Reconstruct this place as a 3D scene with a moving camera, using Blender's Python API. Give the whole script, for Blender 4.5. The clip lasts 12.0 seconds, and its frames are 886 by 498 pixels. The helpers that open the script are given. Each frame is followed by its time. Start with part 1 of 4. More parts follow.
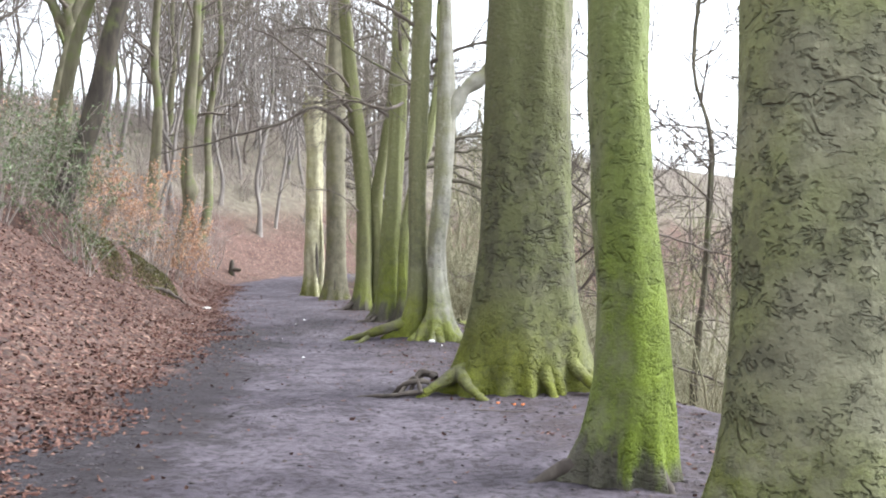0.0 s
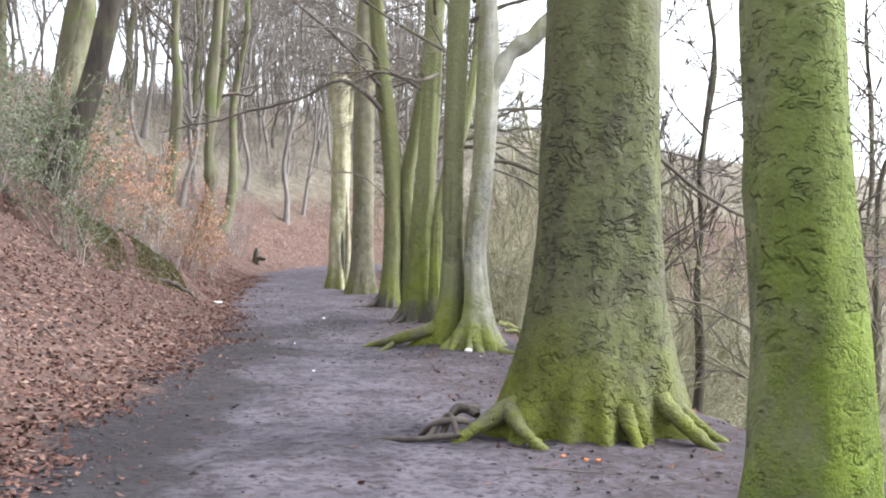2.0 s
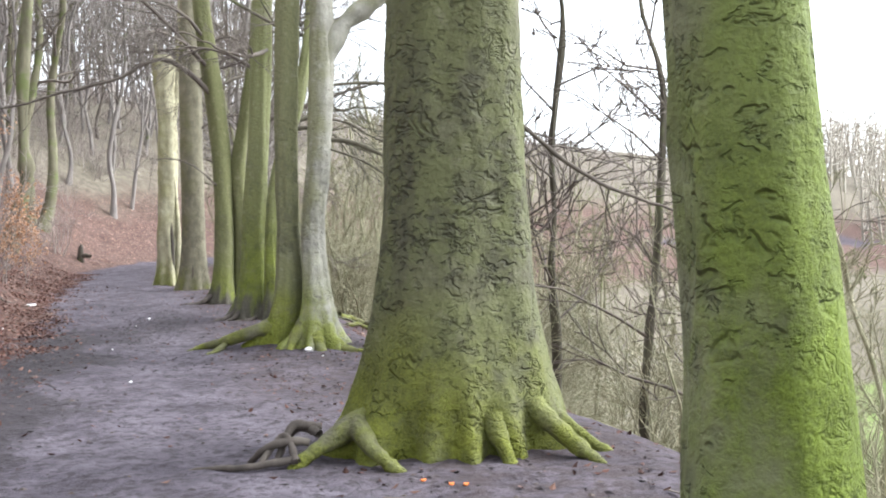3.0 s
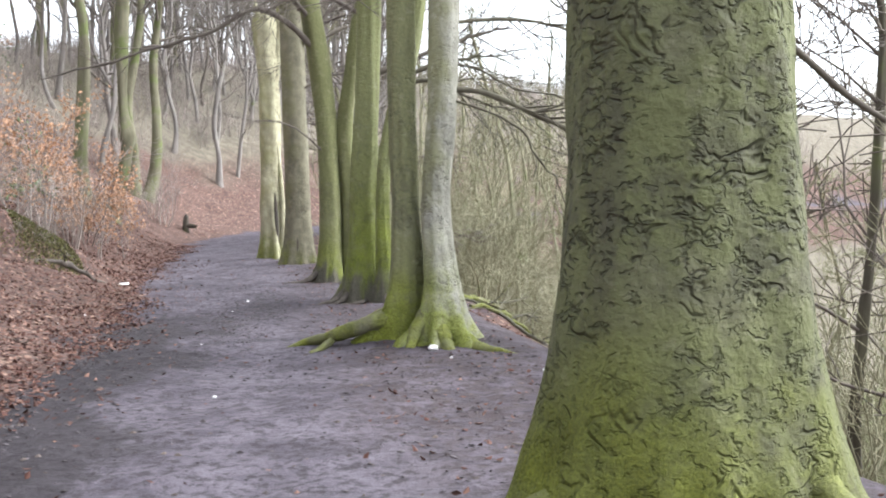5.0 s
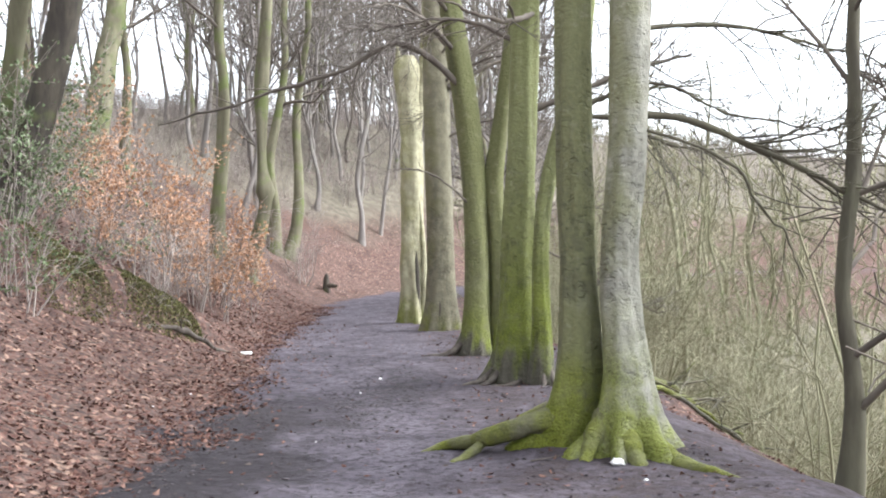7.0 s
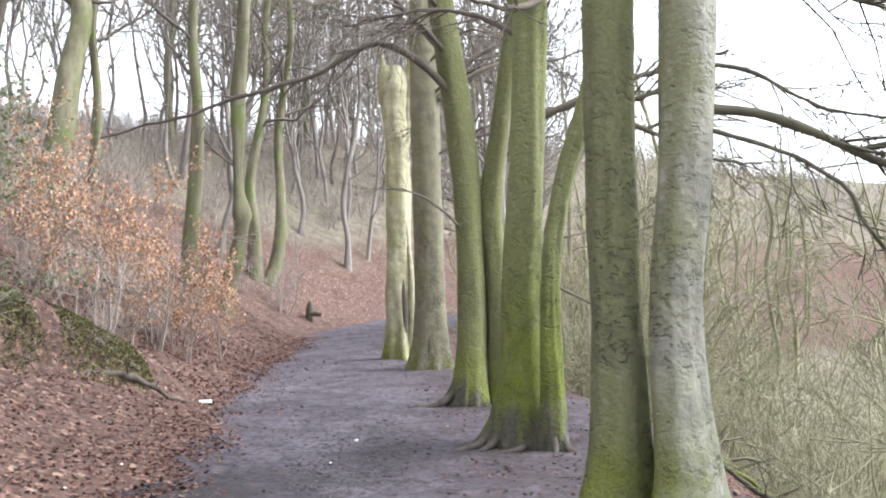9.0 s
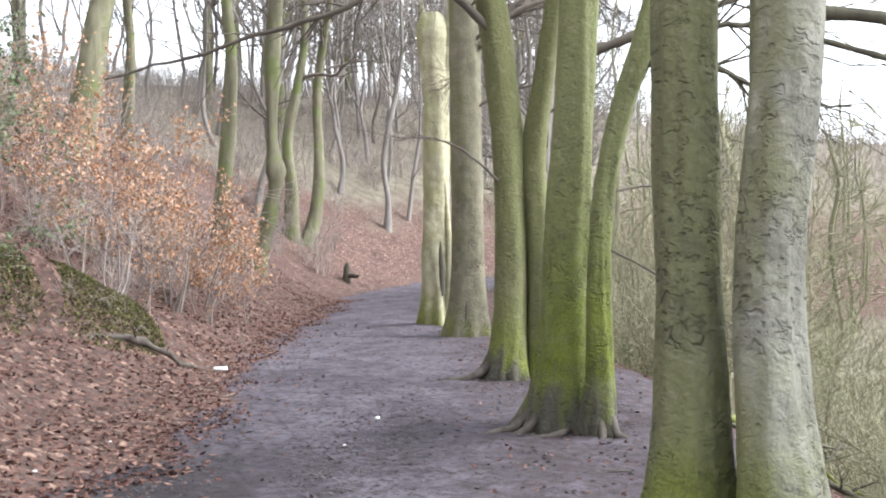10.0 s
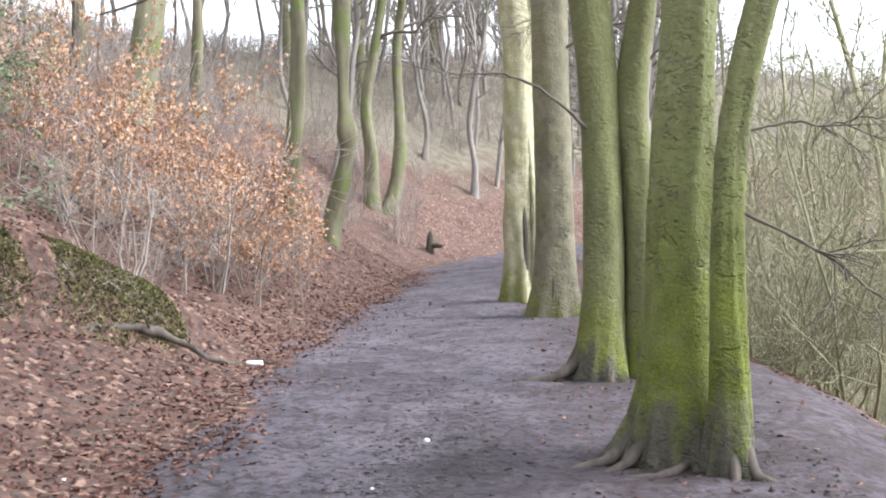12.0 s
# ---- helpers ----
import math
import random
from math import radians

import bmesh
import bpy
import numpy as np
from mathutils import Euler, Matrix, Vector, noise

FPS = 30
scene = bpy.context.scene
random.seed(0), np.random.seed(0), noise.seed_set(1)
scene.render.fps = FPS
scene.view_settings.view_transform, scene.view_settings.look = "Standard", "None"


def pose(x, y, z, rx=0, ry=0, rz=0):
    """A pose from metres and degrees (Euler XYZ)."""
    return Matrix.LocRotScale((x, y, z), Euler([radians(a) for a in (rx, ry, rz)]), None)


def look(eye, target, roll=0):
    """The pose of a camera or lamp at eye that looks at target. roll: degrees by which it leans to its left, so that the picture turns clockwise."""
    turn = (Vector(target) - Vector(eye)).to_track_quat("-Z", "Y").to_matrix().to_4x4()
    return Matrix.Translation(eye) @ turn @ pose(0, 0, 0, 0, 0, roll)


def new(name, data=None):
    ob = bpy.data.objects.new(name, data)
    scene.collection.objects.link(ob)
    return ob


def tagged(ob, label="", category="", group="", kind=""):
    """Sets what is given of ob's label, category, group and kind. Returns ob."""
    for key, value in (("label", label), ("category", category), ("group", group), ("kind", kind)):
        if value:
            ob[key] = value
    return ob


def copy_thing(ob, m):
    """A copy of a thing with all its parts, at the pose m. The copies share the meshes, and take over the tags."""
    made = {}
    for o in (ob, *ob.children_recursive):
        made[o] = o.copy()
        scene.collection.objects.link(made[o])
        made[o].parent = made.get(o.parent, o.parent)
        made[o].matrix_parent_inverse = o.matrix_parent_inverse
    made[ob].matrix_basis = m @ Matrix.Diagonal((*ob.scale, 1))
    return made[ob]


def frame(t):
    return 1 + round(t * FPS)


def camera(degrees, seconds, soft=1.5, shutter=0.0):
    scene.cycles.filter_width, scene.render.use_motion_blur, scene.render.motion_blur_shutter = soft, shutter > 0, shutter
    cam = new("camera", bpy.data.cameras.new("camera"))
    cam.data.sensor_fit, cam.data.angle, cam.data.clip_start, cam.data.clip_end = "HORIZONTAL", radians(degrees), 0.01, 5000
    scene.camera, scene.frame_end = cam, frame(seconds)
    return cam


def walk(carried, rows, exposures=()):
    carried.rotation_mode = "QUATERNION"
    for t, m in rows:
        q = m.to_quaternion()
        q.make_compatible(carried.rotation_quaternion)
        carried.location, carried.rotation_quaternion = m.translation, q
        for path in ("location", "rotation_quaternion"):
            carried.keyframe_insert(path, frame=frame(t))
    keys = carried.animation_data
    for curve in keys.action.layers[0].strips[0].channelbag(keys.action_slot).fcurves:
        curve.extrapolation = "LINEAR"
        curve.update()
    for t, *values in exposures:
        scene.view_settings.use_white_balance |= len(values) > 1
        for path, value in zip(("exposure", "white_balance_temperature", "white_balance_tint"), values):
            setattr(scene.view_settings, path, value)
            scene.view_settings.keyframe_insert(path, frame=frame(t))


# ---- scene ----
cam = camera(44.0, 12.0, soft=2.0)
PATH = [
    (0, (1.27, -4.787, 1.384), (0.974, -2.809, 1.427), 1.0),
    (0.5, (1.131, -4.128, 1.4), (0.845, -2.149, 1.422), -1.7),
    (1, (0.946, -3.45, 1.425), (0.598, -1.481, 1.455), 0.6),
    (1.5, (0.855, -2.727, 1.446), (0.55, -0.75, 1.448), -0.9),
    (2, (0.771, -2.119, 1.477), (0.417, -0.151, 1.499), 1.7),
    (2.5, (0.675, -1.336, 1.489), (0.539, 0.659, 1.473), 0.6),
    (2.7, (0.649, -1.119, 1.457), (0.575, 0.88, 1.462), -0.4),
    (4.3, (0.324, 0.496, 1.588), (0.25, 2.494, 1.596), 0.8),
    (4.5, (0.241, 0.799, 1.591), (0.126, 2.796, 1.611), -0.4),
    (5, (0.056, 1.684, 1.58), (-0.203, 3.666, 1.522), -0.7),
    (5.5, (-0.143, 2.499, 1.619), (-0.558, 4.453, 1.515), 1.0),
    (6, (-0.282, 3.129, 1.619), (-0.713, 5.082, 1.613), -0.1),
    (6.5, (-0.418, 3.718, 1.655), (-0.955, 5.645, 1.639), -0.2),
    (6.7, (-0.495, 3.964, 1.628), (-1.015, 5.894, 1.682), -0.2),
    (8.3, (-0.963, 5.683, 1.838), (-1.484, 7.614, 1.87), -1.0),
    (8.5, (-1.021, 5.946, 1.862), (-1.564, 7.87, 1.901), -0.6),
    (9, (-1.196, 6.595, 1.836), (-1.693, 8.53, 1.929), -0.5),
    (9.5, (-1.311, 7.219, 1.827), (-1.798, 9.158, 1.891), -0.7),
    (10, (-1.447, 7.974, 1.821), (-2.023, 9.889, 1.847), 0.3),
    (10.5, (-1.583, 8.598, 1.796), (-2.154, 10.514, 1.782), -0.7),
    (11, (-1.744, 9.334, 1.815), (-2.408, 11.218, 1.727), -0.5),
    (11.5, (-1.888, 9.931, 1.826), (-2.585, 11.802, 1.705), -1.3),
    (12, (-2.024, 10.583, 1.852), (-2.764, 12.44, 1.819), -0.5),
]
walk(cam, [(t, look(eye, target, roll)) for t, eye, target, roll in PATH], [(0.0, 0.16, 6050, 10), (9.5, 0.16, 6050, 10), (11.5, 0.23, 6050, 10)])

# ---- world and sun: a bright overcast winter sky ----
SKY_STRENGTH, SUN_STRENGTH = 0.58, 1.4
SUN_ELEVATION, SUN_ROTATION = radians(48), radians(75)
world = bpy.data.worlds.new("sky")
scene.world = world
world.use_nodes = True
wn, wl = world.node_tree.nodes, world.node_tree.links
sky = wn.new("ShaderNodeTexSky")
sky.sky_type, sky.sun_disc = "NISHITA", False
sky.sun_elevation, sky.sun_rotation = SUN_ELEVATION, SUN_ROTATION
sky.air_density, sky.dust_density, sky.ozone_density = 1.0, 4.0, 1.0
pale = wn.new("ShaderNodeHueSaturation")
pale.inputs["Saturation"].default_value = 0.12
wl.new(sky.outputs["Color"], pale.inputs["Color"])
wl.new(pale.outputs["Color"], wn["Background"].inputs["Color"])
wn["Background"].inputs["Strength"].default_value = SKY_STRENGTH
sun = new("sun", bpy.data.lights.new("sun", "SUN"))
sun.data.energy, sun.data.angle, sun.data.color = SUN_STRENGTH, radians(25), (1.0, 0.96, 0.9)
sun.matrix_world = look((30 * math.sin(SUN_ROTATION), 30 * math.cos(SUN_ROTATION), 30), (0, 0, 0))


# ---- materials ----
class Mat:
    """A small builder for node materials."""

    def __init__(self, name, rough=0.85, spec=0.3):
        self.m = bpy.data.materials.new(name)
        self.m.use_nodes = True
        self.n, self.l = self.m.node_tree.nodes, self.m.node_tree.links
        self.b = self.n["Principled BSDF"]
        self.b.inputs["Roughness"].default_value = rough
        self.b.inputs["Specular IOR Level"].default_value = spec
        self.tc = self.n.new("ShaderNodeTexCoord")

    def put(self, value, socket):
        if hasattr(value, "is_linked"):
            self.l.new(value, socket)
        elif isinstance(value, tuple) and len(value) == 3 and len(socket.default_value) == 4:
            socket.default_value = (*value, 1)
        else:
            socket.default_value = value

    def coords(self, scale=(1, 1, 1), source="Object"):
        mp = self.n.new("ShaderNodeMapping")
        mp.inputs["Scale"].default_value = scale
        self.l.new(self.tc.outputs[source], mp.inputs["Vector"])
        return mp.outputs["Vector"]

    def noise(self, vec, scale, detail=4, rough=0.55, warp=0.0):
        t = self.n.new("ShaderNodeTexNoise")
        t.inputs["Scale"].default_value, t.inputs["Detail"].default_value = scale, detail
        t.inputs["Roughness"].default_value, t.inputs["Distortion"].default_value = rough, warp
        self.l.new(vec, t.inputs["Vector"])
        return t.outputs["Fac"]

    def voronoi(self, vec, scale, feature="F1", out="Distance"):
        t = self.n.new("ShaderNodeTexVoronoi")
        t.feature = feature
        t.inputs["Scale"].default_value = scale
        self.l.new(vec, t.inputs["Vector"])
        return t.outputs[out]

    def ramp(self, fac, lo, hi, a=0.0, b=1.0):
        t = self.n.new("ShaderNodeMapRange")
        t.interpolation_type = "SMOOTHSTEP"
        for k, v in (("From Min", lo), ("From Max", hi), ("To Min", a), ("To Max", b)):
            t.inputs[k].default_value = v
        self.put(fac, t.inputs["Value"])
        return t.outputs["Result"]

    def math(self, op, a, b=0.0):
        t = self.n.new("ShaderNodeMath")
        t.operation = op
        self.put(a, t.inputs[0])
        self.put(b, t.inputs[1])
        return t.outputs[0]

    def mix(self, fac, a, b):
        t = self.n.new("ShaderNodeMix")
        t.data_type = "RGBA"
        self.put(fac, t.inputs[0])
        self.put(a, t.inputs[6])
        self.put(b, t.inputs[7])
        return t.outputs[2]

    def attr(self, name):
        t = self.n.new("ShaderNodeAttribute")
        t.attribute_name = name
        return t.outputs["Fac"]

    def split(self, vec):
        t = self.n.new("ShaderNodeSeparateXYZ")
        self.l.new(vec, t.inputs[0])
        return t.outputs

    def island(self):
        return self.n.new("ShaderNodeNewGeometry").outputs["Random Per Island"]

    def each(self):
        return self.n.new("ShaderNodeObjectInfo").outputs["Random"]

    def finish(self, colour, height=None, strength=0.5, distance=0.02, rough=None):
        self.put(colour, self.b.inputs["Base Color"])
        if rough is not None:
            self.put(rough, self.b.inputs["Roughness"])
        if height is not None:
            bp = self.n.new("ShaderNodeBump")
            bp.inputs["Strength"].default_value, bp.inputs["Distance"].default_value = strength, distance
            self.l.new(height, bp.inputs["Height"])
            self.l.new(bp.outputs["Normal"], self.b.inputs["Normal"])
        return self.m


def beech_bark(name, bark, algae, moss, moss_top=1.0, moss_amount=0.5, algae_amount=0.5, side=(1, 0), creases=0.5, dark_foot=0.0):
    """Smooth beech bark: grey skin under green algae, cross creases, and moss that climbs from the foot on one side."""
    k = Mat(name, 0.85, 0.25)
    v = k.coords()
    x, y, z = k.split(v)
    nx, ny, nz = k.split(k.tc.outputs["Normal"])
    big, mid, fine = k.noise(v, 1.3, 4), k.noise(v, 5.0, 5), k.noise(v, 28, 5)
    col = k.mix(k.ramp(mid, 0.35, 0.7), tuple(c * 0.8 for c in bark), tuple(c * 1.15 for c in bark))
    green = k.math("ADD", big, k.math("MULTIPLY", k.math("ADD", k.math("MULTIPLY", nx, side[0]), k.math("MULTIPLY", ny, side[1])), 0.12))
    col = k.mix(k.ramp(green, 0.62 - 0.4 * algae_amount, 0.85 - 0.4 * algae_amount), col, k.mix(fine, tuple(c * 0.72 for c in algae), tuple(c * 1.25 for c in algae)))
    lich = k.ramp(k.noise(v, 7.5, 6, 0.7), 0.55, 0.68)
    col = k.mix(k.math("MULTIPLY", lich, 0.35), col, tuple(min(1, c * 1.55) for c in bark))
    stain = k.ramp(k.noise(k.coords((4, 4, 0.7)), 1.0, 5, 0.6), 0.54, 0.7)
    col = k.mix(k.math("MULTIPLY", stain, 0.45), col, tuple(c * 0.5 for c in bark))
    # curling wrinkles, thickest over the lower stem
    def curls(scale, width, keep, stretch):
        """Short curling wrinkles, broken up into patches."""
        w = k.coords((1, 1, stretch))
        rim = k.ramp(k.math("ABSOLUTE", k.math("SUBTRACT", k.noise(w, scale, 2.5, 0.6, 0.6), 0.5)), 0.0, width, 1.0, 0.0)
        return k.math("MULTIPLY", rim, k.ramp(k.noise(w, scale * 0.8, 3, 0.5, 0.3), keep, keep + 0.05))

    line_c = k.math("MAXIMUM", curls(4.6, 0.055, 0.6 - 0.06 * creases, 1.25), k.math("MULTIPLY", curls(9.0, 0.06, 0.61 - 0.06 * creases, 1.5), 0.8))
    flake = k.ramp(k.noise(k.coords((1, 1, 1.4)), 15, 3, 0.6, 0.4), 0.57, 0.66)
    line = k.math("MAXIMUM", line_c, k.math("MULTIPLY", flake, 0.75))
    where = k.math("MULTIPLY", k.ramp(k.noise(v, 1.5, 4, 0.6), 0.4 - 0.1 * creases, 0.6 - 0.1 * creases), k.ramp(k.math("ADD", z, k.math("MULTIPLY", mid, 1.0)), 2.2, 4.2, 1.0, 0.1))
    line = k.math("MULTIPLY", line, k.math("MULTIPLY", where, creases))
    spots = k.ramp(k.voronoi(k.coords((1, 1, 1.3)), 6.0), 0.05, 0.11, 1.0, 0.0)
    line = k.math("MAXIMUM", line, k.math("MULTIPLY", spots, 0.45))
    blot = k.math("MULTIPLY", where, k.ramp(k.noise(v, 4.2, 7, 0.75), 0.44, 0.62))
    col = k.mix(k.math("MULTIPLY", blot, 0.3 + 0.32 * creases), col, tuple(c * 0.42 for c in bark))
    col = k.mix(k.math("MULTIPLY", line, 0.45), col, tuple(c * 0.34 for c in bark))
    # moss
    m_h = k.ramp(k.math("ADD", z, k.math("MULTIPLY", k.math("SUBTRACT", big, 0.5), 1.6)), 0.05, moss_top, 1.0, 0.0)
    m_s = k.math("ADD", k.math("MULTIPLY", k.math("ADD", k.math("MULTIPLY", nx, side[0]), k.math("MULTIPLY", ny, side[1])), 0.15), k.noise(v, 3.4, 6, 0.65))
    m = k.math("MULTIPLY", k.ramp(m_s, 0.52 - 0.35 * moss_amount, 0.88 - 0.35 * moss_amount), m_h)
    tuft = k.noise(v, 60, 4, 0.7)
    mcol = k.mix(k.ramp(k.math("ADD", k.math("MULTIPLY", tuft, 0.6), k.math("MULTIPLY", mid, 0.5)), 0.35, 0.75), tuple(c * 0.45 for c in moss), tuple(c * 1.25 for c in moss))
    col = k.mix(m, col, mcol)
    if dark_foot:
        f = k.ramp(k.math("ADD", z, k.math("MULTIPLY", k.math("SUBTRACT", k.noise(k.coords((1, 1, 0.35)), 5.5, 4, 0.6), 0.5), 1.5)), dark_foot * 0.2, dark_foot * 2.0, 1.0, 0.0)
        col = k.mix(k.math("MULTIPLY", f, 0.85), col, k.mix(fine, (0.06, 0.052, 0.05), (0.15, 0.132, 0.12)))
    h = k.math("SUBTRACT", k.math("ADD", k.math("MULTIPLY", mid, 0.6), k.math("MULTIPLY", fine, 0.35)), k.math("MULTIPLY", line, 0.65))
    h = k.math("ADD", h, k.math("MULTIPLY", k.math("MULTIPLY", m, tuft), 0.5))
    return k.finish(col, h, 1.0, 0.045)


def wood_bark(name, a, b, scale=6.0, green=0.0):
    """Rough bark for far trunks and twigs, shifted a little from tree to tree."""
    k = Mat(name, 0.9, 0.2)
    v = k.coords((1, 1, 0.25))
    f = k.noise(v, scale, 5, 0.6)
    col = k.mix(k.ramp(f, 0.3, 0.7), a, b)
    col = k.mix(k.math("MULTIPLY", k.each(), 0.5), col, tuple(c * 0.6 for c in a))
    if green:
        g = k.ramp(k.noise(k.coords(), 1.5, 4), 0.7 - 0.4 * green, 0.9 - 0.4 * green)
        col = k.mix(g, col, (0.13, 0.15, 0.06))
    return k.finish(col, f, 0.6, 0.03)


def leaf_stuff(name, cols, rough=0.8):
    k = Mat(name, rough, 0.15)
    r = k.island()
    col = k.mix(k.ramp(r, 0.0, 0.5), cols[0], cols[1])
    col = k.mix(k.ramp(r, 0.5, 1.0), col, cols[2])
    return k.finish(k.mix(k.ramp(k.noise(k.coords(), 9, 3), 0.35, 0.7, 0.0, 0.45), col, tuple(c * 0.5 for c in cols[0])))


def plain(name, col, rough=0.7):
    k = Mat(name, rough)
    f = k.noise(k.coords(), 14, 5)
    return k.finish(k.mix(f, tuple(c * 0.8 for c in col), tuple(min(1, c * 1.15) for c in col)), f, 0.3, 0.005)


def ground_material():
    k = Mat("woodland_ground", 0.9, 0.12)
    v = k.coords()
    big, mid, fine, grit = k.noise(v, 0.45, 5), k.noise(v, 2.6, 6, 0.62), k.noise(v, 13, 5, 0.65), k.noise(v, 55, 4, 0.7)
    clod = k.voronoi(k.coords((1, 1.1, 1)), 7.0, "SMOOTH_F1")
    # trodden mud, greyish with a violet cast; wetter and blacker in patches
    mud = k.mix(k.ramp(k.math("ADD", k.math("MULTIPLY", mid, 0.55), k.math("MULTIPLY", k.noise(v, 0.9, 5, 0.6), 0.45)), 0.4, 0.6), (0.07, 0.061, 0.072), (0.132, 0.117, 0.136))
    mud = k.mix(k.ramp(fine, 0.38, 0.54, 0.75, 0.0), mud, (0.038, 0.032, 0.034))
    side = k.attr("side")
    mud = k.mix(k.math("MULTIPLY", side, k.ramp(k.noise(v, 6, 5, 0.7), 0.42, 0.58, 0.75, 0.2)), mud, (0.058, 0.045, 0.044))
    wet = k.attr("wet")
    wetf = k.ramp(k.math("ADD", wet, k.math("ADD", k.math("MULTIPLY", k.math("SUBTRACT", mid, 0.5), 1.1), k.math("MULTIPLY", k.math("SUBTRACT", k.noise(v, 7.0, 6, 0.7), 0.5), 1.7))), 0.25, 1.0)
    mud = k.mix(k.math("MULTIPLY", wetf, 0.85), mud, k.mix(fine, (0.013, 0.011, 0.012), (0.042, 0.036, 0.038)))
    speck = k.ramp(k.voronoi(v, 17.0), 0.035, 0.06, 1.0, 0.0)
    mud = k.mix(k.math("MULTIPLY", speck, 0.3), mud, (0.3, 0.27, 0.25))
    # leaf litter and bare soil under it
    soil = k.mix(k.ramp(mid, 0.35, 0.7), (0.052, 0.039, 0.035), (0.1, 0.075, 0.066))
    cell = k.voronoi(v, 16.0, "F1", "Color")
    cx, cy, cz = k.split(cell)
    litter = k.mix(cx, (0.06, 0.035, 0.029), (0.16, 0.095, 0.076))
    litter = k.mix(k.ramp(cy, 0.8, 0.95), litter, (0.3, 0.2, 0.15))
    soil = k.mix(k.ramp(fine, 0.35, 0.6), soil, litter)
    far = k.mix(k.ramp(mid, 0.3, 0.7), (0.12, 0.106, 0.082), (0.21, 0.185, 0.142))
    grass = k.mix(k.ramp(mid, 0.35, 0.65), (0.12, 0.17, 0.05), (0.22, 0.26, 0.1))
    leaf = k.ramp(k.math("ADD", k.attr("leaf"), k.math("MULTIPLY", k.math("SUBTRACT", fine, 0.5), 0.8)), 0.3, 0.7)
    col = k.mix(leaf, mud, soil)
    col = k.mix(k.ramp(k.math("ADD", k.attr("brush"), k.math("MULTIPLY", k.math("SUBTRACT", big, 0.5), 0.5)), 0.3, 0.7), col, far)
    col = k.mix(k.ramp(k.math("ADD", k.attr("grass"), k.math("MULTIPLY", k.math("SUBTRACT", mid, 0.5), 0.6)), 0.4, 0.6), col, grass)
    h = k.math("ADD", k.math("MULTIPLY", mid, 0.9), k.math("ADD", k.math("MULTIPLY", fine, 0.5), k.math("MULTIPLY", grit, 0.16)))
    h = k.math("ADD", h, k.math("MULTIPLY", k.math("MINIMUM", clod, 0.5), 0.4))
    rough = k.ramp(wetf, 0.0, 1.0, 0.92, 0.72)
    return k.finish(col, h, 0.8, 0.06, rough)


M_GROUND = ground_material()
M_BIG = beech_bark("beech_bark_green", (0.15, 0.14, 0.1), (0.125, 0.132, 0.06), (0.185, 0.205, 0.028), 0.95, 0.62, 0.82, (-0.6, -0.6), 1.0)
M_MOSSY = beech_bark("beech_bark_mossy", (0.21, 0.22, 0.125), (0.175, 0.205, 0.075), (0.185, 0.25, 0.03), 3.4, 0.78, 0.85, (0.95, -0.1), 0.75, 0.16)
M_SKIN = beech_bark("beech_bark_olive", (0.21, 0.205, 0.15), (0.175, 0.178, 0.09), (0.22, 0.25, 0.035), 0.8, 0.75, 0.95, (-0.7, -0.7), 0.55)
M_PALE = beech_bark("beech_bark_pale", (0.32, 0.31, 0.26), (0.225, 0.225, 0.13), (0.23, 0.26, 0.05), 1.1, 0.8, 0.55, (-1, 0), 0.5)
M_GREEN = beech_bark("beech_bark_bright", (0.25, 0.245, 0.165), (0.2, 0.212, 0.095), (0.18, 0.215, 0.03), 2.8, 0.55, 0.8, (0.2, -0.9), 0.65, 0.3)
M_DEAD = beech_bark("beech_bark_bleached", (0.4, 0.375, 0.25), (0.3, 0.29, 0.15), (0.2, 0.22, 0.05), 0.7, 0.6, 0.3, (-1, -0.5), 0.25)
M_BROWN = beech_bark("beech_bark_brown", (0.19, 0.175, 0.12), (0.16, 0.155, 0.08), (0.2, 0.22, 0.04), 0.5, 0.4, 0.35, (-1, 0), 0.5)
M_ROOT = beech_bark("root_bark", (0.15, 0.14, 0.1), (0.15, 0.155, 0.07), (0.19, 0.21, 0.035), 1.2, 0.52, 0.6, (0, -0.2), 0.4)
M_NEAR = beech_bark("beech_bark_wrinkled", (0.235, 0.23, 0.15), (0.195, 0.21, 0.09), (0.2, 0.23, 0.04), 0.8, 0.4, 0.6, (-0.5, 0.2), 1.0)
M_OLIVE = beech_bark("beech_bark_dull", (0.2, 0.19, 0.12), (0.155, 0.16, 0.07), (0.19, 0.22, 0.035), 0.9, 0.5, 0.85, (-0.2, -0.9), 0.3, 0.22)
M_BARE_ROOT = wood_bark("bare_root", (0.075, 0.063, 0.055), (0.15, 0.13, 0.108), 9)
M_LIMB = wood_bark("limb_bark", (0.085, 0.075, 0.058), (0.16, 0.15, 0.105), 5, 0.35)
M_TWIG = wood_bark("twig_bark", (0.12, 0.102, 0.088), (0.2, 0.172, 0.142), 4)
M_OAK = wood_bark("far_bark_olive", (0.125, 0.115, 0.075), (0.24, 0.225, 0.15), 4, 0.6)
# hillside bark, its grey lightened to stand for haze and glare
M_FAR = wood_bark("far_bark_hazed", (0.2, 0.18, 0.165), (0.32, 0.29, 0.262), 4, 0.3)
M_IVY_BARK = wood_bark("dark_bark", (0.055, 0.048, 0.042), (0.115, 0.1, 0.078), 6, 0.4)
M_BRUSH = wood_bark("brush_bark", (0.225, 0.213, 0.135), (0.38, 0.36, 0.245), 4, 0.45)
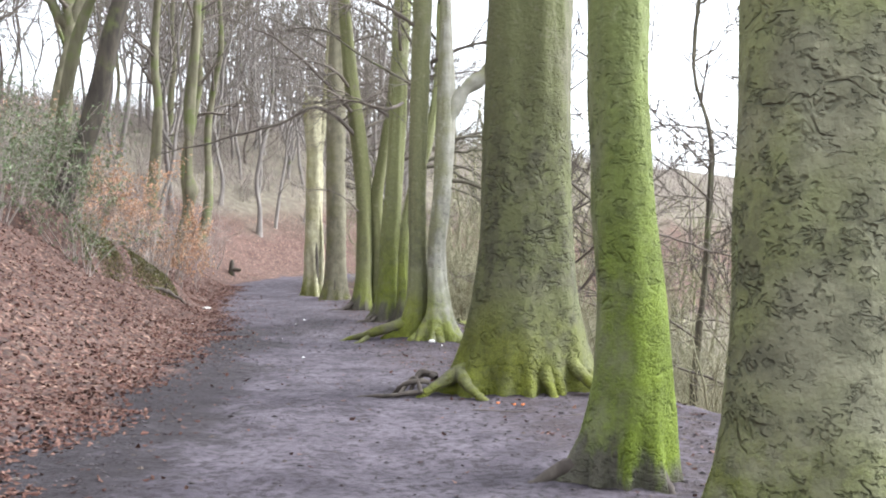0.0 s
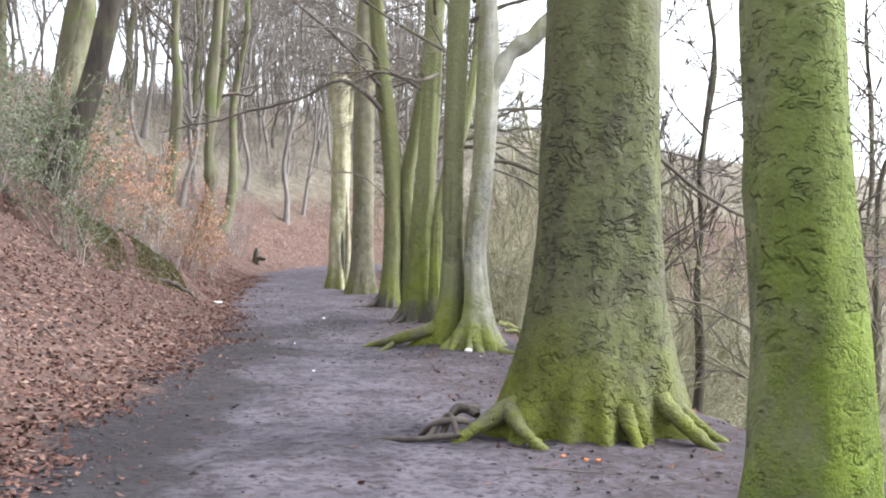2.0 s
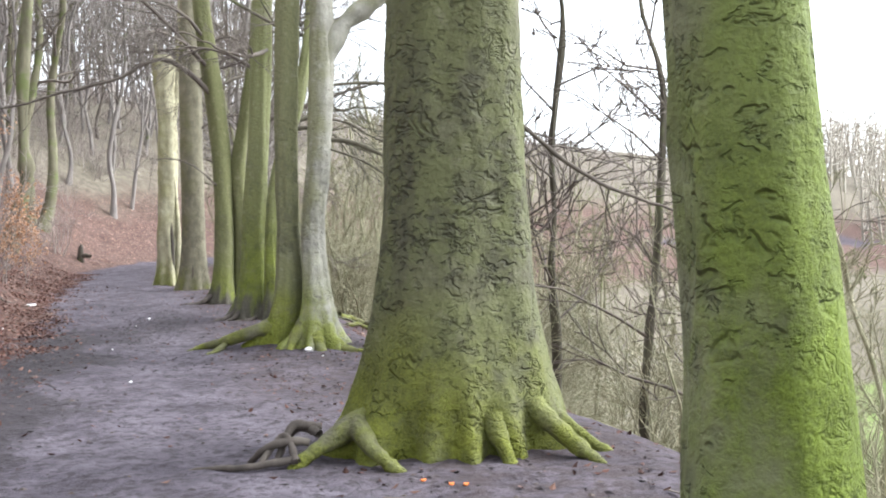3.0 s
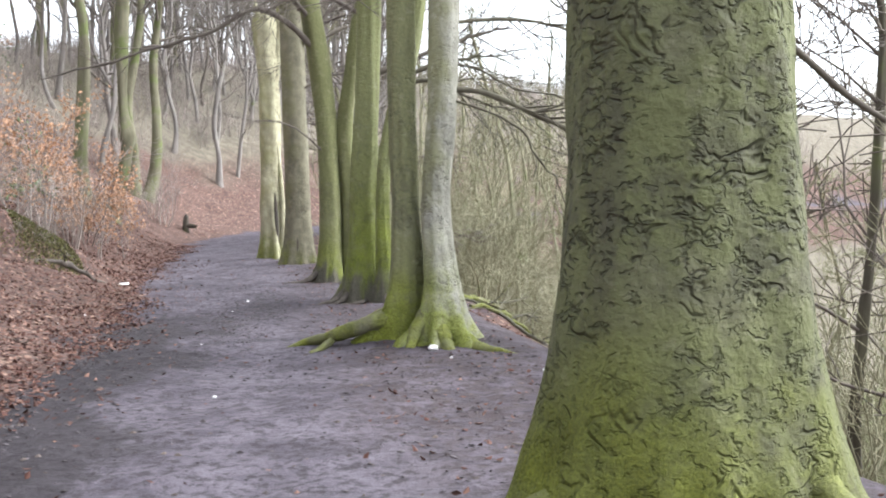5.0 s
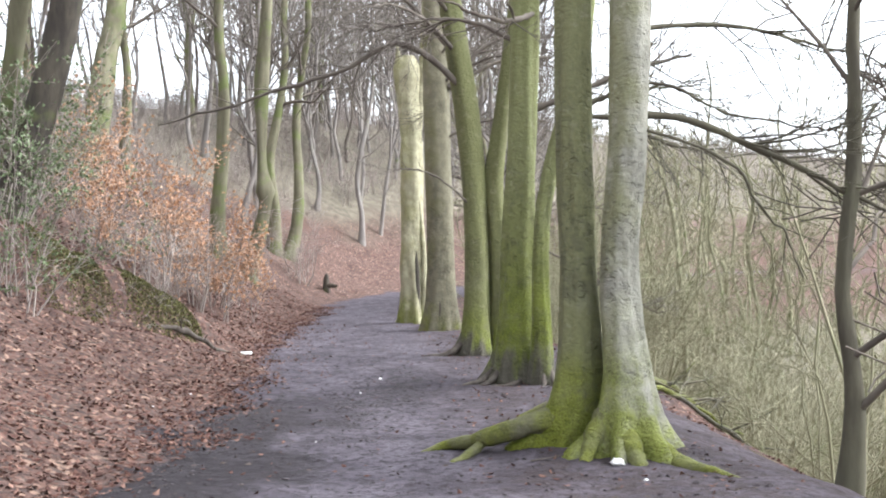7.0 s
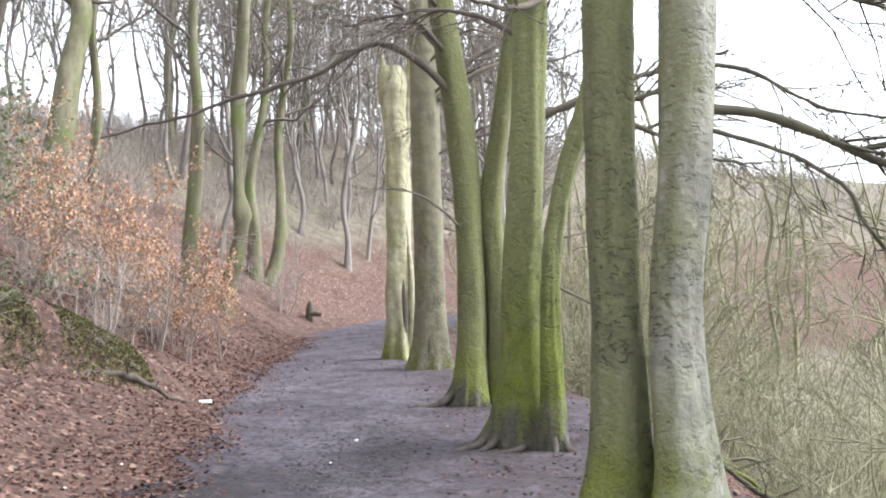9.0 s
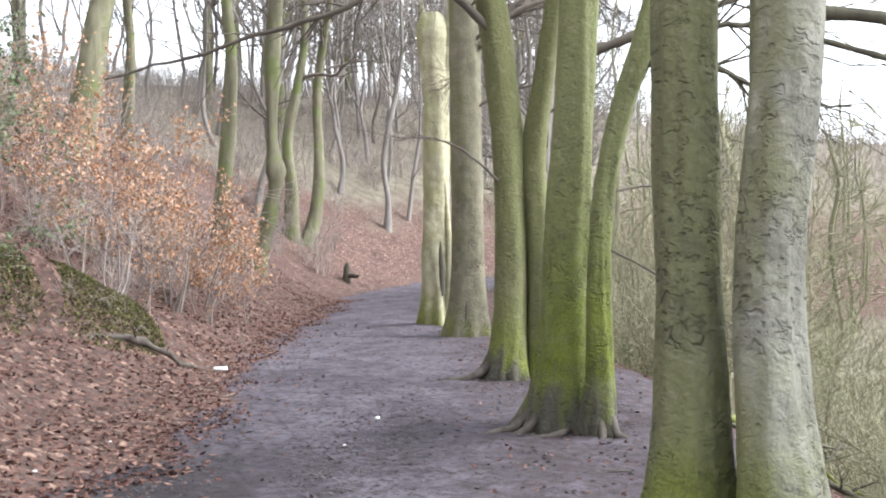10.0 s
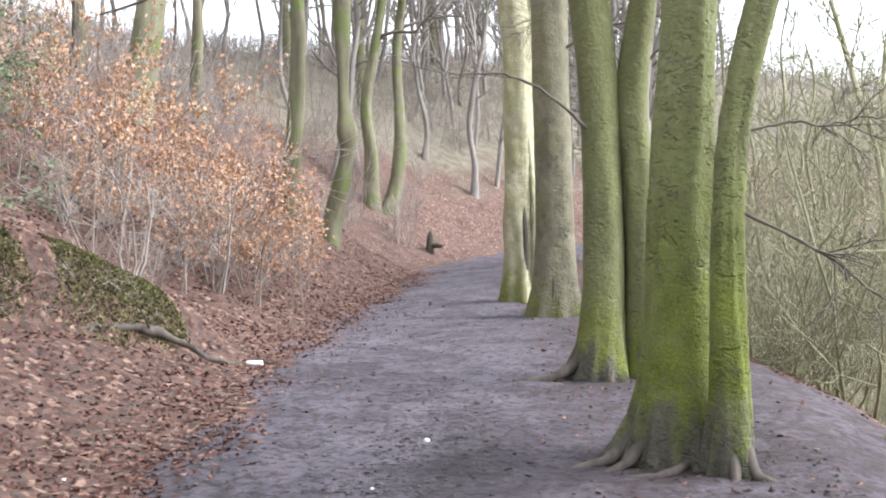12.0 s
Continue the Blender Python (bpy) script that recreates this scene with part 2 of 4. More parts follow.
# shrub bark, also lightened for the haze over the hillside
M_SHRUB = wood_bark("shrub_bark", (0.265, 0.228, 0.205), (0.41, 0.357, 0.32), 4)
# bark of the distant woods, paled in the colour to stand for haze
M_HAZE = wood_bark("far_wood_haze", (0.36, 0.33, 0.27), (0.5, 0.46, 0.39), 2)
M_LEAF = leaf_stuff("beech_leaf_litter", ((0.052, 0.026, 0.021), (0.118, 0.058, 0.045), (0.25, 0.15, 0.115)))
M_ORANGE = leaf_stuff("withered_beech_leaf", ((0.42, 0.22, 0.12), (0.58, 0.34, 0.2), (0.7, 0.5, 0.35)))
M_HOLLY = leaf_stuff("evergreen_leaf", ((0.12, 0.165, 0.075), (0.18, 0.235, 0.12), (0.26, 0.32, 0.19)), 0.6)
M_MOSS = leaf_stuff("bank_moss", ((0.06, 0.058, 0.03), (0.12, 0.118, 0.045), (0.23, 0.22, 0.09)))
M_CLOD = leaf_stuff("mud_clod", ((0.03, 0.025, 0.026), (0.062, 0.053, 0.056), (0.13, 0.105, 0.09)), 0.9)
M_PAPER = plain("white_paper", (0.85, 0.84, 0.82))
M_ORANGE_BIT = plain("orange_scrap", (0.75, 0.22, 0.06))


# ---- the lie of the land ----
def lattice(x, y, seed):
    n = np.sin(x * 127.1 + y * 311.7 + seed * 74.7) * 43758.5453
    return n - np.floor(n)


def vnoise(x, y, seed=0):
    """Smooth value noise, about -1 to 1."""
    x, y = np.asarray(x, float), np.asarray(y, float)
    i, j = np.floor(x), np.floor(y)
    u, v = x - i, y - j
    u, v = u * u * (3 - 2 * u), v * v * (3 - 2 * v)
    a, b = lattice(i, j, seed), lattice(i + 1, j, seed)
    c, d = lattice(i, j + 1, seed), lattice(i + 1, j + 1, seed)
    return 2 * (a * (1 - u) * (1 - v) + b * u * (1 - v) + c * (1 - u) * v + d * u * v) - 1


EDGE_Y = np.array([-400, -10, 0, 4, 7.5, 11, 15.5, 18.4, 21, 24.5, 30, 36.5, 42, 48, 54, 62, 75, 400.0])
EDGE_L = np.array([60, 0.6, -2.2, -3.3, -4.1, -4.9, -6.2, -7.3, -8.2, -9.4, -11.2, -13.3, -15.0, -15.6, -14.2, -10, 2, 300.0])
DROP_Y = np.array([-400, -10, 0, 4.2, 6.5, 10.4, 12.2, 14.1, 17.1, 19, 22, 28, 31.5, 36, 42, 50, 60, 75, 400.0])
DROP_X = np.array([68, 8.5, 4.2, 2.25, 1.4, -0.05, -0.75, -1.3, -2.2, -2.75, -3.7, -5.9, -7.2, -9.0, -10.2, -9.2, -4, 8, 306.0])
RISE_Y = np.array([-400, -10, -3, 0, 5, 15.4, 18, 21.4, 32, 38, 46, 70, 400.0])
RISE_Z = np.array([-1, -0.1, -0.04, 0.06, 0.16, 0.25, 0.37, 0.43, 0.54, 0.7, 0.86, 1.9, 4.0])


def soft_interp(y, ys, vs):
    y = np.asarray(y, float)
    return sum(np.interp(y + o, ys, vs) for o in (-1.2, -0.4, 0.4, 1.2)) / 4


def left_edge(y):
    return soft_interp(y, EDGE_Y, EDGE_L)


def drop_edge(y):
    return soft_interp(y, DROP_Y, DROP_X)


def land(x, y, rough=True):
    """The height of the ground at x, y."""
    x, y = np.asarray(x, float), np.asarray(y, float)
    z = soft_interp(y, RISE_Y, RISE_Z)
    d = left_edge(y) - x
    e = x - drop_edge(y)
    z = z + np.clip((x - 0.5 * (left_edge(y) + drop_edge(y))) * 0.025, -0.06, 0.06)
    dp, ep = np.maximum(d, 0), np.maximum(e, 0)
    steep = 0.6 + 0.1 * np.clip((y - 14) / 12, 0, 1)
    bank = steep * (dp - 0.9 * (1 - np.exp(-dp / 0.9)))
    bank = np.where(bank > 4.2, 4.2 + 7.5 * (1 - np.exp(-(bank - 4.2) / 8.5)), bank)
    z = z + bank
    fall = 0.62 * (ep - 0.7 * (1 - np.exp(-ep / 0.7)))
    fall = np.minimum(fall, 11 - 2.5 * np.exp(-np.maximum(fall - 8, 0) / 3))
    rise = np.maximum(ep - 44, 0)
    z = z + 0.12 * np.exp(-((x + 1.7) ** 2 + (y - 13.15) ** 2) / 0.5) + 0.06 * np.exp(-((x - 0.46) ** 2 + (y - 6.45) ** 2) / 0.9)
    z = z - fall + 21 * (1 - np.exp(-rise / 45)) - np.minimum(0.16 * np.maximum(ep - 88, 0), 22)
    # a mossy ledge with a hollow under it, running down the bank to the path
    ax, ay, bx, by = -9.0, 20.85, -10.6, 16.0
    t = np.clip(((x - ax) * (bx - ax) + (y - ay) * (by - ay)) / ((bx - ax) ** 2 + (by - ay) ** 2), 0, 1)
    across = ((y - ay) * (bx - ax) - (x - ax) * (by - ay)) / math.hypot(bx - ax, by - ay) * -1
    along = np.exp(-((np.hypot(x - ax - t * (bx - ax), y - ay - t * (by - ay)) - np.abs(across)) ** 2) / 0.1) * np.clip(0.45 + t, 0, 1)
    z = z + along * (0.62 * np.exp(-(((across - 0.38) / 0.42) ** 2)) - 0.3 * np.exp(-(((across + 0.25) / 0.28) ** 2)))
    if rough:
        off = np.clip(dp / 1.5, 0, 1) + np.clip(ep / 2, 0, 1)
        z = z + vnoise(x * 0.35, y * 0.35, 3) * (0.035 + 0.2 * off) + vnoise(x * 1.3, y * 1.3, 5) * (0.022 + 0.07 * off)
        z = z + vnoise(x * 4.1, y * 4.1, 7) * (0.011 + 0.02 * off) + vnoise(x * 8.3, y * 7.3, 9) * 0.011 + vnoise(x * 17, y * 15, 11) * 0.006
    return z


def land_z(x, y):
    return float(land(np.array([x]), np.array([y]))[0])


# ---- mesh helpers ----
class Buf:
    """Vertices and faces gathered for one mesh."""

    def __init__(self):
        self.v, self.f, self.n = [], [], 0

    def add(self, verts, faces):
        self.v.append(np.asarray(verts, float))
        self.f.extend((np.asarray(faces) + self.n).tolist())
        self.n += len(verts)

    def mesh(self, name, material, smooth=True):
        me = bpy.data.meshes.new(name)
        me.from_pydata(np.concatenate(self.v).tolist(), [], self.f)
        me.materials.append(material)
        if smooth:
            me.polygons.foreach_set("use_smooth", np.ones(len(me.polygons), bool))
        me.update()
        return me


def part(name, buf, material, parent, label="", smooth=True):
    ob = new(name, buf.mesh(name, material, smooth))
    ob.parent = parent
    return tagged(ob, label) if label else ob


def base_point(name, x, y, z=None, turn=0.0):
    ob = new(name)
    ob.empty_display_size = 0.2
    ob.matrix_world = pose(x, y, land_z(x, y) if z is None else z, 0, 0, turn)
    return ob


RING_FACES = {}


def tube_faces(rings, sides):
    key = (rings, sides)
    if key not in RING_FACES:
        i, j = np.meshgrid(np.arange(rings - 1), np.arange(sides), indexing="ij")
        k = (j + 1) % sides
        RING_FACES[key] = np.stack([i * sides + j, i * sides + k, (i + 1) * sides + k, (i + 1) * sides + j], -1).reshape(-1, 4)
    return RING_FACES[key]


def tube(buf, pts, radii, sides=5):
    """A round tapering tube along a line of points."""
    pts, radii = np.asarray(pts, float), np.asarray(radii, float)
    t = np.gradient(pts, axis=0)
    t /= np.linalg.norm(t, axis=1)[:, None] + 1e-9
    ref = np.array([0.0, 0, 1]) if abs(t[0][2]) < 0.9 else np.array([1.0, 0, 0])
    a = np.cross(t, ref)
    a /= np.linalg.norm(a, axis=1)[:, None] + 1e-9
    b = np.cross(t, a)
    ang = np.arange(sides) * 2 * math.pi / sides
    ring = a[:, None] * np.cos(ang)[None, :, None] + b[:, None] * np.sin(ang)[None, :, None]
    buf.add((pts[:, None] + ring * radii[:, None, None]).reshape(-1, 3), tube_faces(len(pts), sides))


def spline(points, n):
    """A smooth line through a few points (each a tuple of numbers)."""
    p = np.asarray(points, float)
    s = np.r_[0, np.cumsum(np.linalg.norm(np.diff(p[:, :3], axis=0), axis=1))]
    m = np.gradient(p, s, axis=0) if len(p) > 2 else np.tile((p[1] - p[0]) / s[1], (2, 1))
    q = np.linspace(0, s[-1], n)
    i = np.clip(np.searchsorted(s, q, side="right") - 1, 0, len(p) - 2)
    h = (s[i + 1] - s[i])[:, None]
    u = ((q - s[i]) / h[:, 0])[:, None]
    return (2 * u**3 - 3 * u**2 + 1) * p[i] + (u**3 - 2 * u**2 + u) * h * m[i] + (-2 * u**3 + 3 * u**2) * p[i + 1] + (u**3 - u**2) * h * m[i + 1]


def grow(buf, rng, start, way, length, radius, depth, kids=4, wobble=0.22, lift=0.05, spread=0.9, sides=5, shrink=0.55, thin=0.004):
    """A branch with its side branches down to twigs."""
    n = min(9, max(3, int(length / 0.42))) if depth > 0 else 3
    step = length / n
    p, w = np.array(start, float), np.array(way, float)
    w /= np.linalg.norm(w)
    pts, ways = [p.copy()], [w.copy()]
    for _ in range(n):
        w = w + rng.normal(0, wobble, 3) * 0.6 + np.array([0, 0, lift])
        w /= np.linalg.norm(w)
        p = p + w * step
        pts.append(p.copy())
        ways.append(w.copy())
    s = np.linspace(0, 1, n + 1)
    rad = np.maximum(radius * (1 - 0.75 * s), thin)
    tube(buf, pts, rad, sides if depth > 0 else 3)
    if depth <= 0:
        return
    for c in range(kids):
        q = rng.uniform(0.25, 1.0)
        i = min(int(q * n), n)
        turn = rng.normal(0, 1, 3)
        turn -= turn @ ways[i] * ways[i]
        turn /= np.linalg.norm(turn) + 1e-9
        go = ways[i] + turn * spread * rng.uniform(0.6, 1.2)
        grow(buf, rng, pts[i], go, length * shrink * rng.uniform(0.7, 1.25) * (1.15 - 0.5 * q), max(rad[i] * 0.62, thin), depth - 1, kids, wobble * 1.1, lift, spread, max(3, sides - 1), shrink, thin)


def stem(buf, axis, flares=(), rings=70, sides=44, seed=0, bumps=0.012, foot=0.0):
    """A trunk along axis points (x, y, z, r), with buttress flares (angle, reach, width, height) at the foot."""
    line = spline(axis, rings)
    th = np.arange(sides) * 2 * math.pi / sides
    c, r = line[:, :3], line[:, 3]
    R = np.repeat(r[:, None], sides, 1)
    zz = c[:, 2][:, None]
    for ang, reach, width, height in flares:
        dd = np.angle(np.exp(1j * (th - radians(ang))))[None, :]
        up = np.maximum(zz + 0.05, 0) / height
        R = R + reach * np.exp(-((dd / (width * (1 + 0.8 * up))) ** 2)) * np.exp(-up * 1.6)
    R = R + foot * np.exp(-np.maximum(zz, 0) / 0.3)
    u, w = np.cos(th)[None, :] * 1.0, np.sin(th)[None, :] * 1.0
    R = R * (1 + 0.085 * vnoise(u * 1.9 + seed, w * 1.9 + zz * 0.22, seed + 5) + 0.035 * vnoise(u * 3.7 + 2 * seed, w * 3.7 + zz * 0.5, seed + 6))
    R = R + vnoise(u * 1.6 + 3.1 * seed + 0 * zz, w * 1.6 + zz * 0.8, seed) * bumps * 1.6
    R = R + vnoise(u * 4.5 + w * 2 + 5 * seed + 0 * zz, w * 4.5 + zz * 4.0, seed + 1) * bumps * 0.7
    R = R + vnoise(u * 9 + 0 * zz + seed, w * 9 + zz * 16, seed + 2) * bumps * 0.35
    v = np.stack([c[:, 0][:, None] + R * np.cos(th), c[:, 1][:, None] + R * np.sin(th), np.repeat(zz, sides, 1)], -1)
    buf.add(v.reshape(-1, 3), tube_faces(rings, sides))


def root(name, tree, pts, r0, r1, material, label=""):
    """One surface root, lying along the ground; points are x, y, height over the ground."""
    ox, oy, oz = tree.matrix_world.translation
    p = spline([(a, b, h) for a, b, h in pts], 16)
    for q in p:
        q[2] += land_z(ox + q[0], oy + q[1]) - oz
    b = Buf()
    rad = np.linspace(r0, r1, 16) * (1 + 0.18 * vnoise(np.arange(16) * 0.9, np.zeros(16), int(100 * r0)))
    tube(b, p, rad, 9)
    return part(name, b, material, tree, label)


def crown(tree, rng, top, radius, limbs=7, length=4.5, material=None):
    """Upper limbs above the trunk, each with its twigs."""
    for _ in range(limbs):
        b = Buf()
        a = rng.uniform(0, 2 * math.pi)
        z = top[2] - rng.uniform(0, 0.35) * top[2]
        f = z / top[2]
        grow(b, rng, (top[0] * f, top[1] * f, z), (math.cos(a), math.sin(a), rng.uniform(0.35, 1.3)), length * rng.uniform(0.7, 1.2), radius * 0.55, 3, 4, 0.2, 0.04, 0.8, 6, 0.58)
        part("limb", b, material or M_LIMB, tree)


# ---- the ground, one sheet to the horizon ----
def spread_axis(knots):
    out = [knots[0][0]]
    for (a, step), (b, _) in zip(knots, knots[1:]):
        n = max(1, int(round((b - a) / step)))
        out += list(a + (b - a) * np.arange(1, n + 1) / n)
    return np.array(out)


gy = spread_axis([(-380, 60), (-80, 8), (-20, 1.0), (-7, 0.11), (28, 0.22), (50, 0.7), (90, 5), (160, 40), (700, 0)])
gu = spread_axis([(-420, 50), (-70, 5), (-26, 0.8), (-8, 0.17), (-3.8, 0.085), (5.5, 0.16), (11, 0.5), (28, 2.2), (90, 8), (180, 50), (520, 0)])
U, Yg = np.meshgrid(gu, gy)
near = np.exp(-np.maximum(np.abs(Yg - 25) - 45, 0) / 40)
X = U + near * (left_edge(Yg) + drop_edge(Yg)) / 2
Z = land(X, Yg)
ground_mesh = bpy.data.meshes.new("ground")
rows_n, cols_n = X.shape
ii, jj = np.meshgrid(np.arange(rows_n - 1), np.arange(cols_n - 1), indexing="ij")
quads = np.stack([ii * cols_n + jj, ii * cols_n + jj + 1, (ii + 1) * cols_n + jj + 1, (ii + 1) * cols_n + jj], -1).reshape(-1, 4)
ground_mesh.from_pydata(np.stack([X, Yg, Z], -1).reshape(-1, 3).tolist(), [], quads.tolist())
dl, dr = (left_edge(Yg) - X).ravel(), (X - drop_edge(Yg)).ravel()
wob = (vnoise(X * 0.8, Yg * 0.8, 21) * 0.35 + vnoise(X * 2.7, Yg * 2.7, 22) * 0.2).ravel()
yy = Yg.ravel()
layer = {
    "leaf": np.clip(0.5 + (dl + wob) * 1.5, 0, 1) + np.clip((dr - 0.6) * 0.7 + wob, 0, 0.8) + np.clip((dr + 1.25 + wob) * 0.8, 0, 0.55) * np.clip((yy - 21) / 3, 0, 1),
    "wet": np.exp(-(((dl + 0.45 + wob * 1.3) / 0.75) ** 2)) * np.clip((18 - yy) / 4, 0, 1) * 1.45
    + 0.8 * np.exp(-(((X.ravel() + 4.62 + 0.28 * (yy - 17.6)) / 0.5) ** 2 + ((yy - 17.2) / 2.2) ** 2)) + 0.5 * np.exp(-(((X.ravel() + 4.3 + 0.28 * (yy - 14.4)) / 0.4) ** 2 + ((yy - 14.2) / 1.8) ** 2))
    + 0.5 * np.clip(vnoise(X * 0.7, Yg * 0.45, 51).ravel() - 0.25, 0, 1),
    "side": np.clip((dr + 2.1 + wob * 0.8) / 0.8, 0, 1),
    "brush": np.clip((dr - 3) / 4, 0, 1) + np.clip((dl - 5) / 8, 0, 0.4) + np.clip((yy - 47) / 18, 0, 0.4) * np.clip((dl - 1) / 3, 0, 1),
    "grass": np.clip((dr - 15) / 4, 0, 1) * np.clip((60 - dr) / 10, 0, 1),
}
for key, val in layer.items():
    at = ground_mesh.attributes.new(key, "FLOAT", "POINT")
    at.data.foreach_set("value", np.clip(val, 0, 1.3).astype(np.float32))
ground_mesh.materials.append(M_GROUND)
ground_mesh.polygons.foreach_set("use_smooth", np.ones(len(ground_mesh.polygons), bool))
ground = tagged(new("ground", ground_mesh), "trodden grey mud path between a leaf-covered bank and a steep wooded drop", "ground", kind="structure")


# ---- the row of beeches along the drop ----
def beech(x, y, axis, flares, material, label, seed, rings=70, sides=44, bumps=0.012, limbs=6, limb_len=4.5, foot=0.0, name="beech_tree"):
    rng = np.random.default_rng(seed)
    tree = base_point(name, x, y)
    tagged(tree, label, "tree", "row of beeches")
    b = Buf()
    stem(b, axis, flares, rings, sides, seed, bumps, foot)
    part("trunk", b, material, tree)
    if limbs:
        crown(tree, rng, axis[-1][:3], axis[-1][3], limbs, limb_len)
    return tree


def side_branch(tree, name, pts, r0, r1, material, seed, kids=6, depth=2, length=1.2, lift=0.0, label=""):
    """A limb along given points with its own side shoots."""
    rng = np.random.default_rng(seed)
    b = Buf()
    line = spline(pts, 26)
    wig = rng.normal(0, 0.25, (26, 3)).cumsum(0) * 0.085 * np.linspace(0, 1, 26)[:, None]
    line = line + wig
    rad = np.linspace(r0, r1, 26) * rng.uniform(0.82, 1.3, 26)
    tube(b, line, rad, 8)
    limb = part(name, b, material, tree, label)
    for c in range(kids):
        b = Buf()
        i = int(rng.uniform(0.25, 1.0) * 25)
        w = line[min(i + 1, 25)] - line[max(i - 1, 0)]
        w /= np.linalg.norm(w)
        t = rng.normal(0, 1, 3)
        t -= t @ w * w
        t /= np.linalg.norm(t)
        grow(b, rng, line[i], w + t * rng.uniform(0.5, 1.1), length * rng.uniform(0.5, 1.2), max(rad[i] * 0.45, 0.005), depth, 3, 0.3, lift, 0.7, 4, 0.6, 0.003)
        part("shoot", b, material, limb)
    return limb


near_beech = beech(2.36, 0.81, [(0, 0, -0.25, 0.52), (0, 0, 0.6, 0.46), (-0.02, 0, 1.7, 0.43), (-0.02, 0.05, 4, 0.4), (0.1, 0.2, 9, 0.33), (0.2, 0.3, 14, 0.2)],
                   [(200, 0.25, 0.35, 0.5), (280, 0.2, 0.3, 0.5), (60, 0.2, 0.4, 0.5), (140, 0.2, 0.3, 0.4)], M_NEAR, "stout olive-green beech trunk with wrinkled bark at the path edge", 11)
mossy_beech = beech(1.37, 2.32, [(0.02, -0.02, -0.25, 0.28), (0.06, 0, 0.35, 0.255), (0.07, 0, 0.9, 0.235), (0.02, 0, 1.6, 0.21), (-0.03, 0, 2.4, 0.2), (-0.05, 0.05, 4, 0.19), (0.0, 0.2, 8, 0.15), (0.1, 0.3, 12, 0.08)],
                    [(196, 0.34, 0.28, 0.3), (236, 0.18, 0.16, 0.45), (268, 0.14, 0.13, 0.5), (304, 0.2, 0.17, 0.42), (345, 0.14, 0.2, 0.45), (20, 0.12, 0.3, 0.4), (120, 0.15, 0.3, 0.3)], M_MOSSY, "slim beech trunk thick with bright green moss at the path edge", 12)
big_beech = beech(0.47, 6.42, [(0, 0, -0.25, 0.66), (0, 0, 0.3, 0.6), (0, 0, 0.8, 0.535), (0.0, 0, 1.5, 0.48), (0.0, 0.0, 2.5, 0.445), (0.0, 0, 4.2, 0.415), (0.05, 0.1, 9, 0.36), (0.1, 0.2, 15, 0.2)],
                  [(203, 0.36, 0.26, 0.35), (230, 0.24, 0.15, 0.5), (258, 0.16, 0.12, 0.55), (279, 0.24, 0.11, 0.5), (301, 0.32, 0.12, 0.45), (335, 0.38, 0.26, 0.35), (20, 0.35, 0.3, 0.4), (90, 0.3, 0.3, 0.4), (150, 0.3, 0.3, 0.4)],
                  M_BIG, "massive green-stained beech trunk with spreading mossy roots", 13, 110, 96, 0.016)
olive_beech = beech(-1.79, 12.95, [(-0.02, 0.1, -0.25, 0.23), (0, 0, 0.4, 0.175), (-0.01, 0, 1.2, 0.15), (-0.03, 0, 2.4, 0.142), (-0.02, 0.05, 4.2, 0.155), (0, 0.2, 8, 0.13), (-0.2, 0.3, 12, 0.07)],
                    [(200, 0.4, 0.4, 0.3), (250, 0.15, 0.3, 0.3), (120, 0.2, 0.4, 0.3)], M_SKIN, "slender olive beech sharing a mossy root plate with a pale twin", 14)
pale_beech = beech(-1.44, 12.8, [(0.06, -0.05, -0.25, 0.26), (0.03, 0, 0.3, 0.2), (-0.02, 0, 0.9, 0.16), (-0.04, 0, 1.4, 0.145), (0.02, 0, 2.1, 0.145), (0.05, 0.02, 2.9, 0.15), (0.07, 0.05, 3.6, 0.15), (0.05, 0.15, 5, 0.1), (-0.1, 0.3, 9, 0.06)],
                   [(215, 0.35, 0.28, 0.25), (262, 0.25, 0.2, 0.3), (310, 0.3, 0.25, 0.35), (20, 0.2, 0.3, 0.3)], M_PALE, "pale silver-grey beech trunk with mossy foot beside an olive twin", 15, 80, 44, 0.014)
green_beech = beech(-3.24, 17.85, [(0, 0, -0.25, 0.32), (0, 0, 0.3, 0.26), (0, 0, 0.9, 0.225), (0.02, 0, 2, 0.2), (0.08, 0, 3.2, 0.185), (0.12, 0.05, 5.2, 0.2), (0.2, 0.2, 9, 0.14), (0.3, 0.3, 13, 0.07)],
                    [(195, 0.28, 0.17, 0.42), (222, 0.22, 0.13, 0.42), (248, 0.11, 0.11, 0.5), (272, 0.14, 0.11, 0.5), (297, 0.16, 0.11, 0.45), (328, 0.15, 0.2, 0.4), (100, 0.2, 0.3, 0.3)], M_GREEN, "upright beech trunk coated in vivid green moss", 16, 80, 48)
thin_beech = beech(-2.86, 17.55, [(-0.02, 0, -0.25, 0.17), (-0.02, 0, 0.4, 0.12), (-0.04, 0, 1.2, 0.1), (0.02, 0, 2.2, 0.09), (0.18, 0, 2.9, 0.095), (0.36, 0, 3.4, 0.115), (0.5, 0.1, 4.2, 0.1), (0.6, 0.3, 7, 0.06)],
                   [(300, 0.14, 0.2, 0.4), (266, 0.1, 0.15, 0.4), (232, 0.11, 0.15, 0.4), (180, 0.1, 0.3, 0.3)], M_GREEN, "thin mossy beech stem that forks towards the valley", 17, 70, 32, 0.014, limbs=5)
